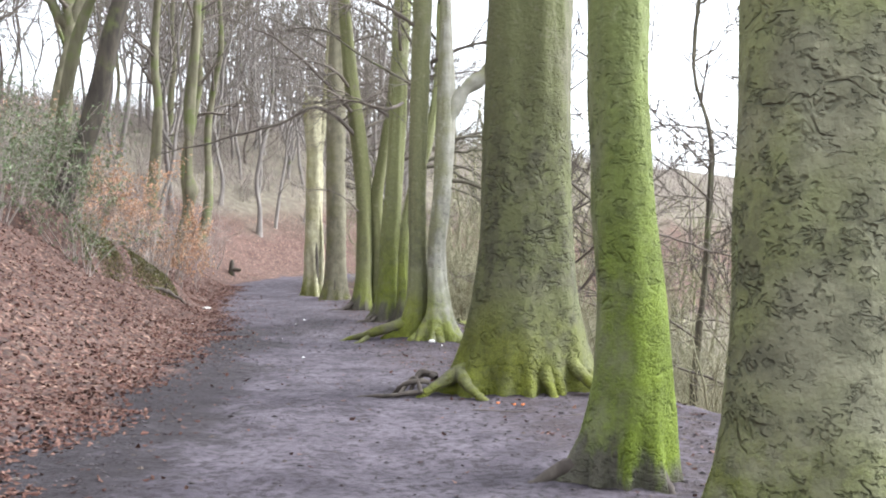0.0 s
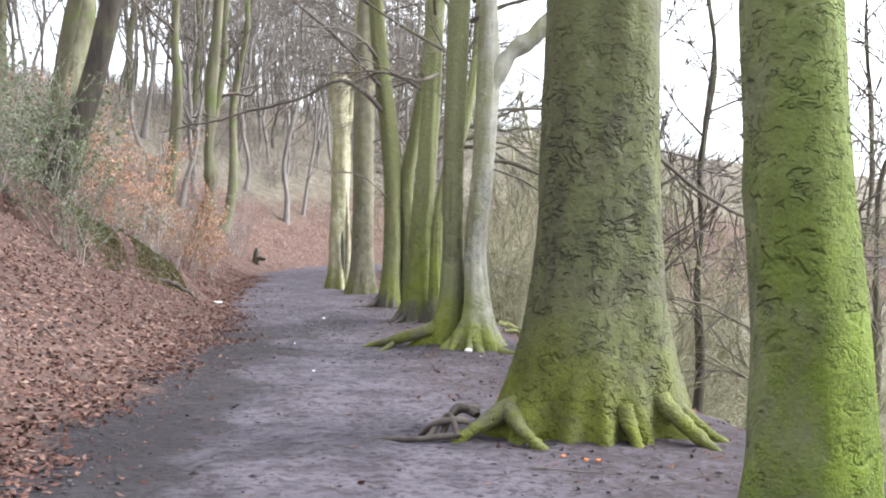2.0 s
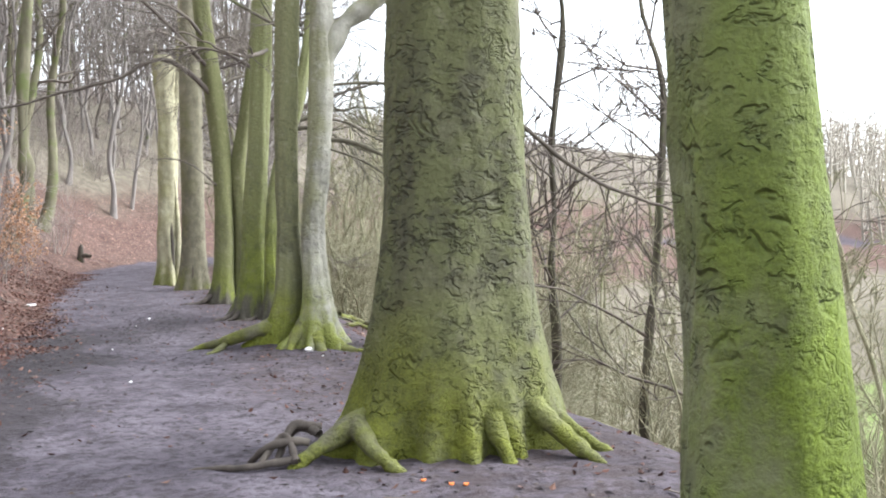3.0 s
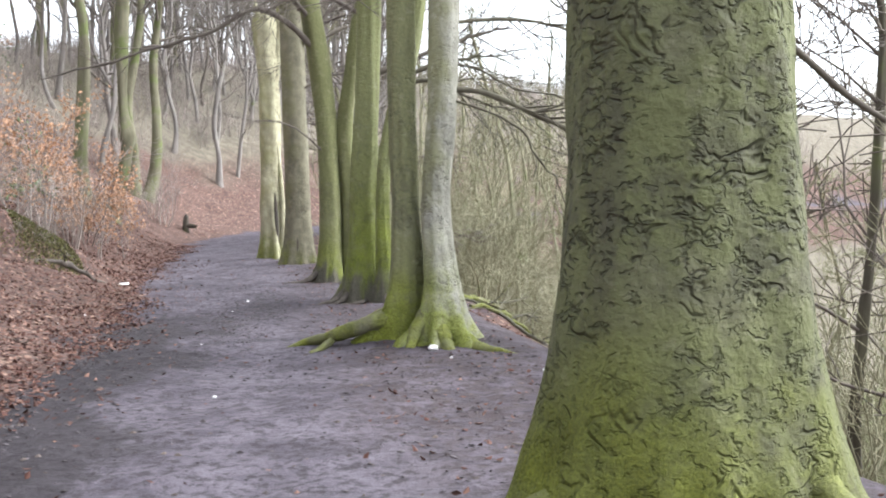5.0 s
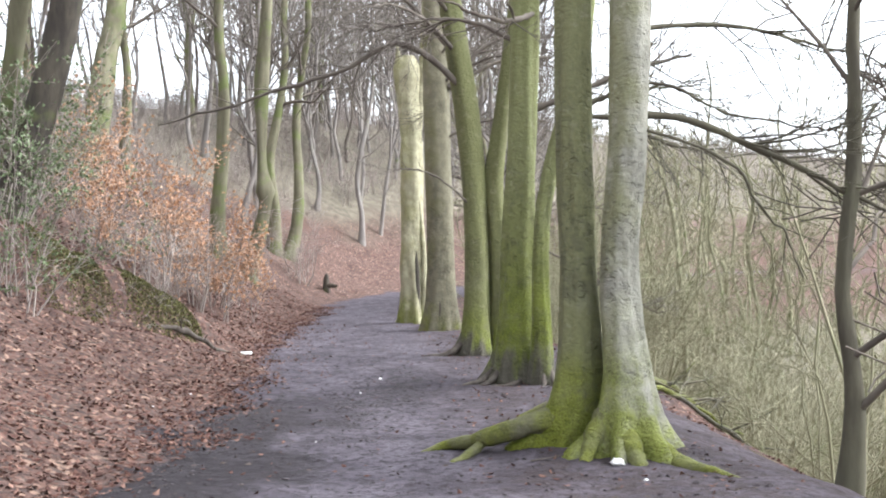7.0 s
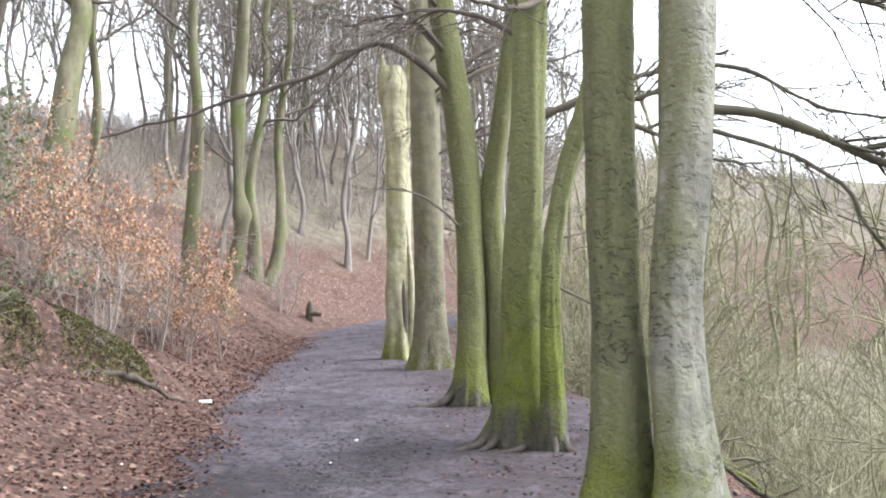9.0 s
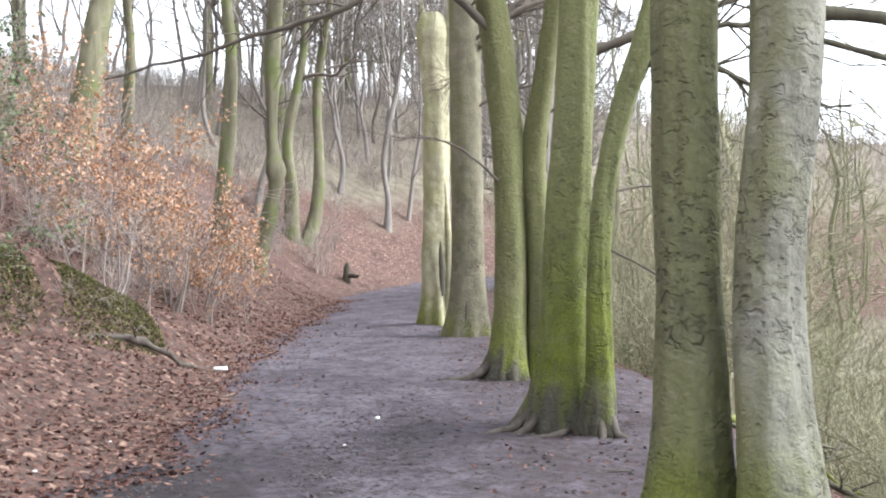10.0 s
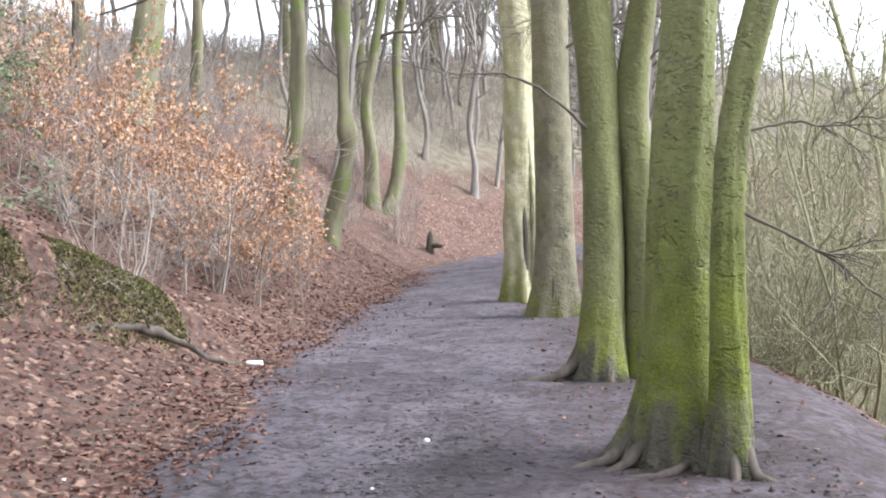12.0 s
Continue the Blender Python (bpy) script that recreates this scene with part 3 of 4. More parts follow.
leaning_beech = beech(-4.43, 20.67, [(0, 0, -0.25, 0.28), (0, 0, 0.4, 0.205), (0.0, 0, 1.2, 0.185), (-0.04, 0, 2.6, 0.185), (-0.16, 0, 3.8, 0.18), (-0.37, 0, 5.2, 0.165), (-0.6, 0.1, 7, 0.15), (-0.8, 0.3, 12, 0.07)],
                      [(186, 0.3, 0.18, 0.35), (214, 0.15, 0.13, 0.5), (240, 0.16, 0.12, 0.45), (266, 0.14, 0.12, 0.5), (292, 0.16, 0.13, 0.42), (322, 0.12, 0.15, 0.4)], M_OLIVE, "leaning twin-stemmed beech with dull olive bark", 18, 70, 36)
b = Buf()
stem(b, [(0.35, 0.15, -0.2, 0.2), (0.32, 0.15, 1.5, 0.17), (0.25, 0.1, 2.5, 0.15), (0.38, 0.1, 3.5, 0.13), (0.6, 0.15, 5.2, 0.12), (0.8, 0.3, 9, 0.07)], (), 50, 28, 4)
part("second_stem", b, M_OLIVE, leaning_beech)
hollow_beech = beech(-6.72, 27.1, [(0, 0, -0.25, 0.42), (0, 0, 0.5, 0.33), (0, 0, 1.5, 0.29), (-0.05, 0, 3.5, 0.275), (-0.1, 0, 6, 0.26), (-0.1, 0.2, 13, 0.1)],
                     [(200, 0.12, 0.2, 0.6), (300, 0.2, 0.16, 0.6), (340, 0.2, 0.16, 0.6), (250, 0.1, 0.2, 0.5)], M_BROWN, "grey-brown beech trunk with a split hollow foot", 19, 60, 36)
snag = beech(-8.15, 29.75, [(0, 0, -0.25, 0.36), (0, 0, 0.4, 0.3), (-0.02, 0, 1.5, 0.28), (0, 0, 3, 0.265), (-0.03, 0, 4.4, 0.27), (-0.1, 0, 5.5, 0.31), (-0.14, 0, 6.3, 0.3), (-0.16, 0, 6.45, 0.22)],
             [(200, 0.1, 0.25, 0.5), (300, 0.25, 0.2, 0.9), (340, 0.2, 0.16, 0.9)], M_DEAD, "bleached dead beech snag with a broken top", 20, 70, 36, 0.03, limbs=0)

# roots of the big beech
for pts, r0, r1 in [([(-0.5, -0.35, 0.24), (-0.72, -0.52, 0.16), (-0.9, -0.66, 0.05), (-1.02, -0.74, -0.06)], 0.09, 0.03),
                    ([(-0.62, -0.48, 0.2), (-0.48, -0.72, 0.1), (-0.26, -0.86, -0.06)], 0.075, 0.03),
                    ([(0.22, -0.55, 0.2), (0.3, -0.72, 0.05), (0.36, -0.85, -0.08)], 0.075, 0.03),
                    ([(0.48, -0.4, 0.25), (0.74, -0.7, 0.06), (0.95, -0.92, -0.07)], 0.08, 0.025),
                    ([(0.5, -0.26, 0.25), (0.8, -0.42, 0.05), (1.05, -0.6, -0.08)], 0.075, 0.025)]:
    root("root", big_beech, pts, r0, r1, M_ROOT)
for pts, r0, r1 in [([(-0.9, -0.6, 0.12), (-1.08, -0.66, 0.14), (-1.3, -0.5, -0.02)], 0.03, 0.018), ([(-0.85, -0.5, 0.16), (-1.0, -0.35, 0.17), (-1.15, -0.24, 0.02)], 0.035, 0.02), ([(-0.95, -0.75, 0.04), (-1.05, -0.6, 0.17), (-1.2, -0.72, 0.0)], 0.025, 0.018),
                    ([(-0.95, -0.72, 0.05), (-1.25, -0.78, 0.03), (-1.5, -0.68, 0.0), (-1.72, -0.66, -0.03)], 0.028, 0.012), ([(-0.85, -0.42, 0.18), (-1.0, -0.48, 0.2), (-1.08, -0.66, 0.05)], 0.03, 0.022)]:
    root("root", big_beech, pts, r0, r1, M_BARE_ROOT, "bare grey exposed root")
for pts, r0, r1 in [([(-0.22, -0.1, 0.12), (-0.45, -0.18, 0.02), (-0.66, -0.26, -0.09)], 0.075, 0.02), ([(0.2, -0.2, 0.12), (0.3, -0.34, 0.0), (0.38, -0.46, -0.1)], 0.06, 0.015)]:
    root("root", mossy_beech, pts, r0, r1, M_BARE_ROOT, "bare grey exposed root")
# root plate of the pale and olive pair
for pts, r0, r1 in [([(-0.15, -0.1, 0.2), (-0.5, -0.2, 0.16), (-0.85, -0.1, 0.08), (-1.15, 0.05, 0.02), (-1.3, 0.0, -0.03)], 0.1, 0.035),
                    ([(-0.1, 0.15, 0.25), (-0.45, 0.2, 0.15), (-0.8, 0.1, 0.06), (-1.05, 0.05, 0.0)], 0.09, 0.03),
                    ([(-0.75, -0.12, 0.08), (-0.85, -0.3, 0.02), (-0.95, -0.42, -0.02)], 0.05, 0.025)]:
    root("root", olive_beech, pts, r0, r1, M_ROOT)
for pts, r0, r1 in [([(-0.12, -0.12, 0.25), (-0.22, -0.3, 0.08), (-0.25, -0.42, -0.03)], 0.1, 0.05), ([(-0.02, -0.15, 0.22), (0.1, -0.36, 0.06), (0.18, -0.5, -0.04)], 0.11, 0.05),
                    ([(0.1, -0.1, 0.2), (0.35, -0.3, 0.02), (0.6, -0.6, 0.0), (0.85, -0.95, -0.03)], 0.1, 0.03)]:
    root("root", pale_beech, pts, r0, r1, M_ROOT)
for tree, pts, r0, r1 in [(green_beech, [(-0.22, -0.1, 0.2), (-0.38, -0.22, 0.06), (-0.55, -0.38, 0.0), (-0.7, -0.42, -0.03)], 0.06, 0.02), (green_beech, [(-0.18, -0.16, 0.2), (-0.28, -0.34, 0.05), (-0.42, -0.55, -0.03)], 0.06, 0.02),
                          (green_beech, [(0.1, -0.25, 0.03), (0.0, -0.5, 0.01), (-0.3, -0.6, -0.02)], 0.035, 0.015), (thin_beech, [(0.06, -0.08, 0.18), (0.16, -0.2, 0.02), (0.36, -0.34, -0.03)], 0.045, 0.015),
                          (thin_beech, [(0.0, -0.1, 0.16), (0.03, -0.24, 0.0), (0.02, -0.34, -0.04)], 0.05, 0.02), (leaning_beech, [(-0.15, -0.1, 0.2), (-0.4, -0.3, 0.03), (-0.75, -0.4, -0.02)], 0.07, 0.03)]:
    root("root", tree, pts, r0, r1, M_BARE_ROOT, "bare grey exposed root")

# limbs that reach out of the row
side_branch(pale_beech, "limb", [(0.05, 0, 3.4), (0.35, 0.1, 3.95), (0.75, 0.2, 4.3), (1.3, 0.4, 5.2), (1.9, 0.6, 6.2)], 0.13, 0.05, M_PALE, 31, 6, 2, 1.4, 0.05)
side_branch(pale_beech, "limb", [(0.1, 0, 2.52), (0.45, 0.1, 2.5), (0.75, 0.15, 2.38), (1.1, 0.2, 2.2), (1.5, 0.25, 1.98), (2.0, 0.3, 1.72), (2.6, 0.3, 1.4)], 0.03, 0.007, M_LIMB, 32, 16, 2, 1.0, 0.0)
side_branch(pale_beech, "limb", [(0.1, 0, 2.78), (0.4, 0.1, 2.74), (0.7, 0.2, 2.58), (1.2, 0.4, 2.45), (1.8, 0.5, 2.5)], 0.014, 0.005, M_LIMB, 46, 14, 2, 0.8, 0.0)
side_branch(pale_beech, "limb", [(0.12, 0.0, 2.42), (0.48, 0.05, 2.28), (0.8, 0.1, 2.1), (0.9, 0.1, 1.85), (1.1, 0.1, 1.58), (1.25, 0.1, 1.2)], 0.014, 0.006, M_LIMB, 33, 9, 1, 0.6, 0.0)
side_branch(pale_beech, "limb", [(0.05, 0.1, 3.2), (0.6, 0.6, 3.3), (1.4, 1.2, 3.2), (2.4, 2.0, 3.0)], 0.022, 0.007, M_LIMB, 34, 14, 2, 1.2, 0.02)
side_branch(leaning_beech, "limb", [(-0.22, -0.1, 4.1), (-0.75, -0.3, 4.6), (-1.1, -0.4, 4.75), (-1.9, -0.6, 4.3), (-3.0, -0.9, 3.9), (-4.6, -1.2, 3.4)], 0.05, 0.01, M_TWIG, 35, 12, 2, 1.2, 0.0)
side_branch(leaning_beech, "limb", [(-0.1, -0.15, 2.3), (-0.4, -0.6, 2.65), (-0.7, -0.9, 2.8), (-1.0, -1.2, 2.7)], 0.017, 0.006, M_TWIG, 36, 6, 1, 0.7, 0.0)
side_branch(leaning_beech, "limb", [(-0.28, 0, 4.6), (-1.2, -0.3, 5.6), (-2.2, -0.6, 6.4), (-3.4, -1.0, 6.8)], 0.045, 0.01, M_TWIG, 37, 12, 2, 1.3, 0.0)
side_branch(green_beech, "limb", [(0.25, 0, 4.6), (0.1, -0.5, 4.4), (-0.3, -1.0, 4.3), (-0.9, -1.4, 4.5)], 0.04, 0.01, M_TWIG, 38, 10, 2, 0.9, 0.0)
side_branch(green_beech, "limb", [(0.2, 0.1, 3.4), (0.7, 0.3, 3.6), (1.4, 0.6, 3.9), (2.2, 1.0, 4.2)], 0.05, 0.015, M_TWIG, 39, 10, 2, 1.1, 0.03)
side_branch(thin_beech, "limb", [(0.34, 0, 3.3), (0.65, 0.1, 3.45), (1.1, 0.2, 3.6), (1.7, 0.5, 3.8)], 0.042, 0.01, M_LIMB, 40, 18, 2, 1.3, 0.05)
side_branch(thin_beech, "limb", [(0.3, 0, 3.2), (0.75, -0.1, 3.2), (1.3, -0.2, 2.95), (2.0, -0.2, 2.8)], 0.035, 0.008, M_LIMB, 41, 18, 2, 1.0, 0.0)
side_branch(thin_beech, "limb", [(0.05, 0, 1.6), (0.5, 0.1, 1.35), (0.9, 0.2, 1.0), (1.3, 0.2, 0.8)], 0.011, 0.004, M_TWIG, 42, 12, 2, 0.5, 0.0)
side_branch(thin_beech, "limb", [(0.05, 0, 2.1), (0.35, 0.1, 2.15), (0.7, 0.2, 2.1), (1.1, 0.2, 2.2)], 0.01, 0.004, M_TWIG, 47, 12, 2, 0.5, 0.0)
side_branch(big_beech, "limb", [(0.4, 0.1, 2.1), (0.9, 0.4, 1.75), (1.5, 0.8, 1.6), (2.2, 1.2, 1.35)], 0.016, 0.006, M_TWIG, 43, 12, 2, 0.9, 0.0)
for tree, base, sd in ((leaning_beech, (-0.28, 0, 4.6), 401), (leaning_beech, (0.5, 0.1, 4.6), 402), (green_beech, (0.12, 0, 4.9), 403), (hollow_beech, (-0.05, 0, 4.6), 404), (hollow_beech, (-0.1, 0, 5.8), 405),
                       (olive_beech, (-0.02, 0.05, 4.4), 406), (snag, (0.3, 0.02, 6.2), 407), (snag, (0.38, 0.05, 8.0), 408), (thin_beech, (0.45, 0.1, 4.8), 409), (leaning_beech, (-0.53, 0.08, 6.4), 410),
                       (leaning_beech, (-0.22, 0, 4.2), 411), (leaning_beech, (-0.37, 0, 5.2), 412), (leaning_beech, (0.6, 0.15, 5.2), 413), (green_beech, (0.1, 0.05, 4.2), 414), (green_beech, (0.15, 0.05, 5.6), 415), (hollow_beech, (-0.05, 0, 4.0), 416),
                       (hollow_beech, (-0.08, 0, 5.2), 417), (hollow_beech, (-0.1, 0, 6.5), 418), (hollow_beech, (-0.1, 0.1, 7.4), 419), (thin_beech, (0.4, 0.05, 4.4), 420), (snag, (0.36, 0.05, 7.2), 421), (leaning_beech, (0.7, 0.2, 6.5), 422), (olive_beech, (-0.02, 0.1, 5.0), 423)):
    g = np.random.default_rng(sd)
    a = g.uniform(0, 2 * math.pi)
    c, t = math.cos(a), math.sin(a)
    side_branch(tree, "limb", [base, (base[0] + 0.7 * c, base[1] + 0.7 * t, base[2] + 0.35), (base[0] + 1.6 * c, base[1] + 1.6 * t, base[2] + 0.5), (base[0] + 2.6 * c, base[1] + 2.6 * t, base[2] + g.uniform(-0.2, 0.9))], 0.035, 0.008, M_TWIG, sd, 18, 2, 1.2, 0.0)
side_branch(hollow_beech, "limb", [(0.2, 0, 5.2), (0.9, 0.2, 6.0), (1.8, 0.4, 6.4)], 0.07, 0.02, M_TWIG, 44, 8, 2, 1.2, 0.02)


# ---- trees on the bank ----
def wood_tree(name, seed, height, r, lean=(0, 0), limbs=9, start=0.35, length=3.2, material=None, twig=None, depth=2, forks=0, kids=4, crook=0.22):
    """A bare woodland tree: a crooked trunk, forking leaders, limbs with twigs."""
    rng = np.random.default_rng(seed)
    tree = new(name)
    tree.empty_display_size = 0.2
    n = 8
    drift = np.cumsum(rng.normal(0, crook, (n + 1, 2)), axis=0)
    drift -= drift[0]
    axis = []
    for i in range(n + 1):
        s = i / n
        axis.append((lean[0] * s * height + drift[i, 0], lean[1] * s * height + drift[i, 1], -0.4 + s * (height + 0.4), r * (1 - 0.8 * s) + (0.35 * r if i == 0 else 0)))
    b = Buf()
    stem(b, axis, [(rng.uniform(0, 360), r * 0.7, 0.4, 0.4) for _ in range(3)], 30, 12, seed, 0.02)
    part("trunk", b, material, tree)
    line = spline(axis, 40)
    b = Buf()
    for c in range(limbs):
        q = start + (0.98 - start) * (c + rng.uniform(0, 1)) / limbs
        p = line[int(q * 39)]
        a = rng.uniform(0, 2 * math.pi)
        up = rng.uniform(0.2, 1.3)
        grow(b, rng, p[:3], (math.cos(a), math.sin(a), up), length * (1.25 - 0.7 * q) * rng.uniform(0.7, 1.2), max(p[3] * 0.45, 0.018), depth, kids, 0.36, 0.06, 0.85, 4, 0.6, 0.008)
    part("crown", b, twig or material, tree)
    turn = rng.uniform(0, 2 * math.pi)
    for c in range(forks):
        b = Buf()
        q = rng.uniform(0.28, 0.5)
        p = line[int(q * 39)]
        a = turn + c * 2 * math.pi / forks + rng.normal(0, 0.4)
        tilt = rng.uniform(0.35, 0.75)
        grow(b, rng, p[:3], (tilt * math.cos(a), tilt * math.sin(a), 1), height * (1 - q) * 0.85, p[3] * 0.72, 2, 8, 0.26, 0.07, 0.8, 7, 0.5, 0.009)
        part("limb", b, material, tree)
    return tree


def plant(proto, x, y, turn=0.0, size=1.0, label="", category="tree", group=""):
    ob = copy_thing(proto, pose(x, y, land_z(x, y), 0, 0, turn) @ Matrix.Scale(size, 4))
    return tagged(ob, label, category, group)


def retire(proto):
    for o in (*proto.children_recursive, proto):
        bpy.data.objects.remove(o)


# trees that stand out singly beside the far path
def placed(tree, x, y, label, turn=0.0):
    tree.matrix_world = pose(x, y, land_z(x, y), 0, 0, turn)
    return tagged(tree, label, "tree")


burl_tree = new("woodland_tree")
b = Buf()
stem(b, [(-0.2, 0, -0.4, 0.36), (-0.12, 0, 0.5, 0.28), (0.2, 0, 1.7, 0.24), (0.42, 0, 2.75, 0.25), (0.42, 0, 3.0, 0.32), (0.38, 0, 3.3, 0.24), (0.3, 0, 6, 0.22), (0.45, 0.1, 9, 0.18), (0.5, 0.2, 15, 0.06)], [(200, 0.2, 0.4, 0.4), (320, 0.15, 0.4, 0.4)], 60, 20, 51, 0.02)
part("trunk", b, M_OAK, burl_tree)
crown(burl_tree, np.random.default_rng(51), (0.5, 0.2, 14), 0.1, 8, 3.5, M_TWIG)
placed(burl_tree, -15.4, 36.4, "crooked olive-barked tree with a round burl on its stem")
placed(wood_tree("woodland_tree", 52, 15, 0.26, (0.005, 0), 9, 0.4, 3.2, M_OAK, M_TWIG), -16.6, 36.4, "straight greenish tree on the foot of the bank")
placed(wood_tree("woodland_tree", 53, 16, 0.27, (-0.01, 0), 9, 0.4, 3.5, M_OAK, M_TWIG), -19.3, 46.8, "straight greenish tree with a dark foot beside the path")
placed(wood_tree("woodland_tree", 54, 16, 0.25, (0.015, 0), 9, 0.4, 3.5, M_OAK, M_TWIG), -18.8, 47.2, "straight greenish tree with a dark foot beside the path")
placed(wood_tree("woodland_tree", 55, 13, 0.15, (0.01, 0), 10, 0.3, 2.5, M_FAR, M_TWIG), -17.9, 54, "slim grey tree at the bend of the path")
placed(wood_tree("woodland_tree", 56, 15, 0.45, (-0.02, 0), 9, 0.35, 4.5, M_OAK, M_TWIG, forks=3), -19.45, 33.2, "broad olive tree forking high on the bank")
placed(wood_tree("woodland_tree", 57, 13, 0.28, (0.3, 0.0), 8, 0.4, 3.5, M_IVY_BARK, M_TWIG, crook=0.1), -11.1, 17.9, "dark leaning tree on the leafy bank")
placed(wood_tree("woodland_tree", 59, 12, 0.17, (0.28, 0.0), 7, 0.35, 3, M_OAK, M_TWIG, crook=0.14), -11.7, 18.2, "pale leaning tree on the leafy bank")
placed(wood_tree("woodland_tree", 60, 7.5, 0.075, (0.03, 0.0), 16, 0.12, 2.2, M_LIMB, M_TWIG, kids=4, crook=0.07), 0.15, 13.0, "leaning mossy tree rooted on the slope below the path")

protos = [wood_tree("woodland_tree", 70 + i, (14, 16, 12, 15, 11)[i], (0.16, 0.21, 0.1, 0.13, 0.08)[i], ((0.02, 0), (-0.03, 0.01), (0.05, 0), (0, 0.02), (-0.06, 0))[i], (15, 15, 14, 16, 14)[i], 0.3, (3.0, 3.4, 2.4, 2.8, 2.2)[i],
                    (M_FAR, M_OAK, M_FAR, M_FAR, M_TWIG)[i], M_TWIG, forks=(2, 3, 2, 3, 1)[i], crook=(0.22, 0.2, 0.3, 0.28, 0.3)[i]) for i in range(5)]
pale_protos = [wood_tree("valley_tree", 79 + i, (9, 11)[i], (0.09, 0.12)[i], ((0.06, 0), (-0.05, 0.03))[i], 16, 0.2, 2.6, M_BRUSH, M_BRUSH) for i in range(2)]
rng = np.random.default_rng(5)
LABELS = ["bare grey woodland tree on the hillside", "bare olive-barked woodland tree on the hillside", "slim bare tree on the hillside", "bare grey tree with dense twigs on the hillside", "thin dark sapling on the hillside"]
count, spots = 0, []
while count < 74:
    y = rng.uniform(8, 110)
    d = 4.5 + 40 * rng.uniform(0, 1) ** 1.3
    x = float(left_edge(y)) - d
    if x > -8 - 0.2 * y or y < 30 and d < 9 or (abs(x + 17) < 2.5 and abs(y - 41) < 6):
        continue
    if any((x - a) ** 2 + (y - c) ** 2 < 3.2 for a, c in spots):
        continue
    spots.append((x, y))
    i = int(rng.integers(0, 5))
    plant(protos[i], x, y, rng.uniform(0, 360), rng.uniform(0.8, 1.2), LABELS[i], "tree", "hillside trees")
    count += 1
for _ in range(30):
    y = rng.uniform(36, 66)
    x = float(drop_edge(y)) + rng.uniform(1.5, 9)
    i = int(rng.integers(0, 2))
    plant(pale_protos[i], x, y, rng.uniform(0, 360), rng.uniform(0.7, 1.1), "bare tan tree on the slope below the path", "tree", "valley trees")
behind = np.random.default_rng(8)
for k in range(10):
    y = 33.5 + 1.5 * k + behind.uniform(-0.6, 0.6)
    x = min(float(drop_edge(y)) + behind.uniform(0.8, 3.0), -3.6 - 0.14 * (y - 10.6))
    plant(protos[(0, 3, 2)[k % 3]], x, y, behind.uniform(0, 360), behind.uniform(0.65, 0.95), "bare grey tree with dense twigs below the path", "tree", "valley trees")
for i, (x, y, h, r, lx, ly) in enumerate([(1.65, 14.2, 6.5, 0.07, 0.02, 0), (2.75, 12.9, 8, 0.055, 0.05, 0), (3.75, 14.7, 8.5, 0.05, 0.04, 0), (3.5, 11.9, 6, 0.08, 0.16, 0)]):
    placed(wood_tree("slope_tree", 300 + i, h, r, (lx, ly), 13, 0.25, 2.2, M_LIMB, M_TWIG, 2, kids=4, crook=0.09), x, y, "thin bare tree rooted on the steep slope")


# ---- brush on the slope below the path, and shrubs on the bank ----
def shrub(name, seed, stems, height, r, material, depth=2, kids=5, lean=(0, 0), spread=0.5, leaves=None, leaf_n=0, leaf_size=0.05):
    rng = np.random.default_rng(seed)
    ob = new(name)
    lb, cloud = Buf(), []
    for _ in range(stems):
        b = Buf()
        a = rng.uniform(0, 2 * math.pi)
        k = rng.uniform(0.1, spread)
        w = (math.cos(a) * k + lean[0], math.sin(a) * k + lean[1], 1)
        grow(b, rng, (math.cos(a) * 0.15, math.sin(a) * 0.15, -0.15), w, height * rng.uniform(0.6, 1.1), r * rng.uniform(0.6, 1.1), depth, kids, 0.27, 0.0, 0.8, 4, 0.55, 0.004)
        part("stem", b, material, ob)
        cloud += b.v
    if leaves:
        allv = np.concatenate(cloud)
        allv = allv[allv[:, 2] > 0.25]
        pick = allv[rng.integers(0, len(allv), leaf_n)]
        for p in pick:
            leaf(lb, rng, p + rng.normal(0, 0.02, 3), leaf_size)
        part("foliage", lb, leaves, ob)
    return ob


def leaf(buf, rng, p, size, flat=False):
    """One small folded leaf."""
    a = rng.normal(0, 1, 3)
    if flat:
        a[2] *= 0.3
    a /= np.linalg.norm(a)
    c = np.cross(a, rng.normal(0, 1, 3) if not flat else (0, 0, 1) + rng.normal(0, 0.35, 3))
    c /= np.linalg.norm(c)
    nrm = np.cross(a, c)
    s = size * rng.uniform(0.7, 1.3)
    buf.add([p - a * s * 0.5, p + c * s * 0.3 + nrm * s * 0.12, p + a * s * 0.5, p - c * s * 0.3 + nrm * s * 0.12], [(0, 1, 2), (0, 2, 3)])


brush = [shrub("brush_shrub", 81, 10, 2.9, 0.013, M_BRUSH, 2, 6, (0.5, 0), 0.8), shrub("brush_shrub", 82, 12, 2.3, 0.011, M_BRUSH, 2, 6, (0.6, 0.2), 1.0), shrub("brush_shrub", 83, 6, 3.8, 0.02, M_BRUSH, 3, 4, (0.35, 0), 0.9), shrub("brush_shrub", 84, 10, 2.0, 0.01, M_BRUSH, 2, 6, (-0.2, 0), 1.1)]
count = 0
while count < 135:
    y = rng.uniform(3, 50)
    e = 1.2 + 13 * rng.uniform(0, 1) ** 1.3
    x = float(drop_edge(y)) + e
    if y < 9 and e < 3 or y < 22 and e < 2.3:
        continue
    plant(brush[int(rng.integers(0, 4))], x, y, rng.uniform(-60, 60), rng.uniform(0.75, 1.35), "bare tangled brush on the slope below the path", "shrub", "slope brush")
    count += 1
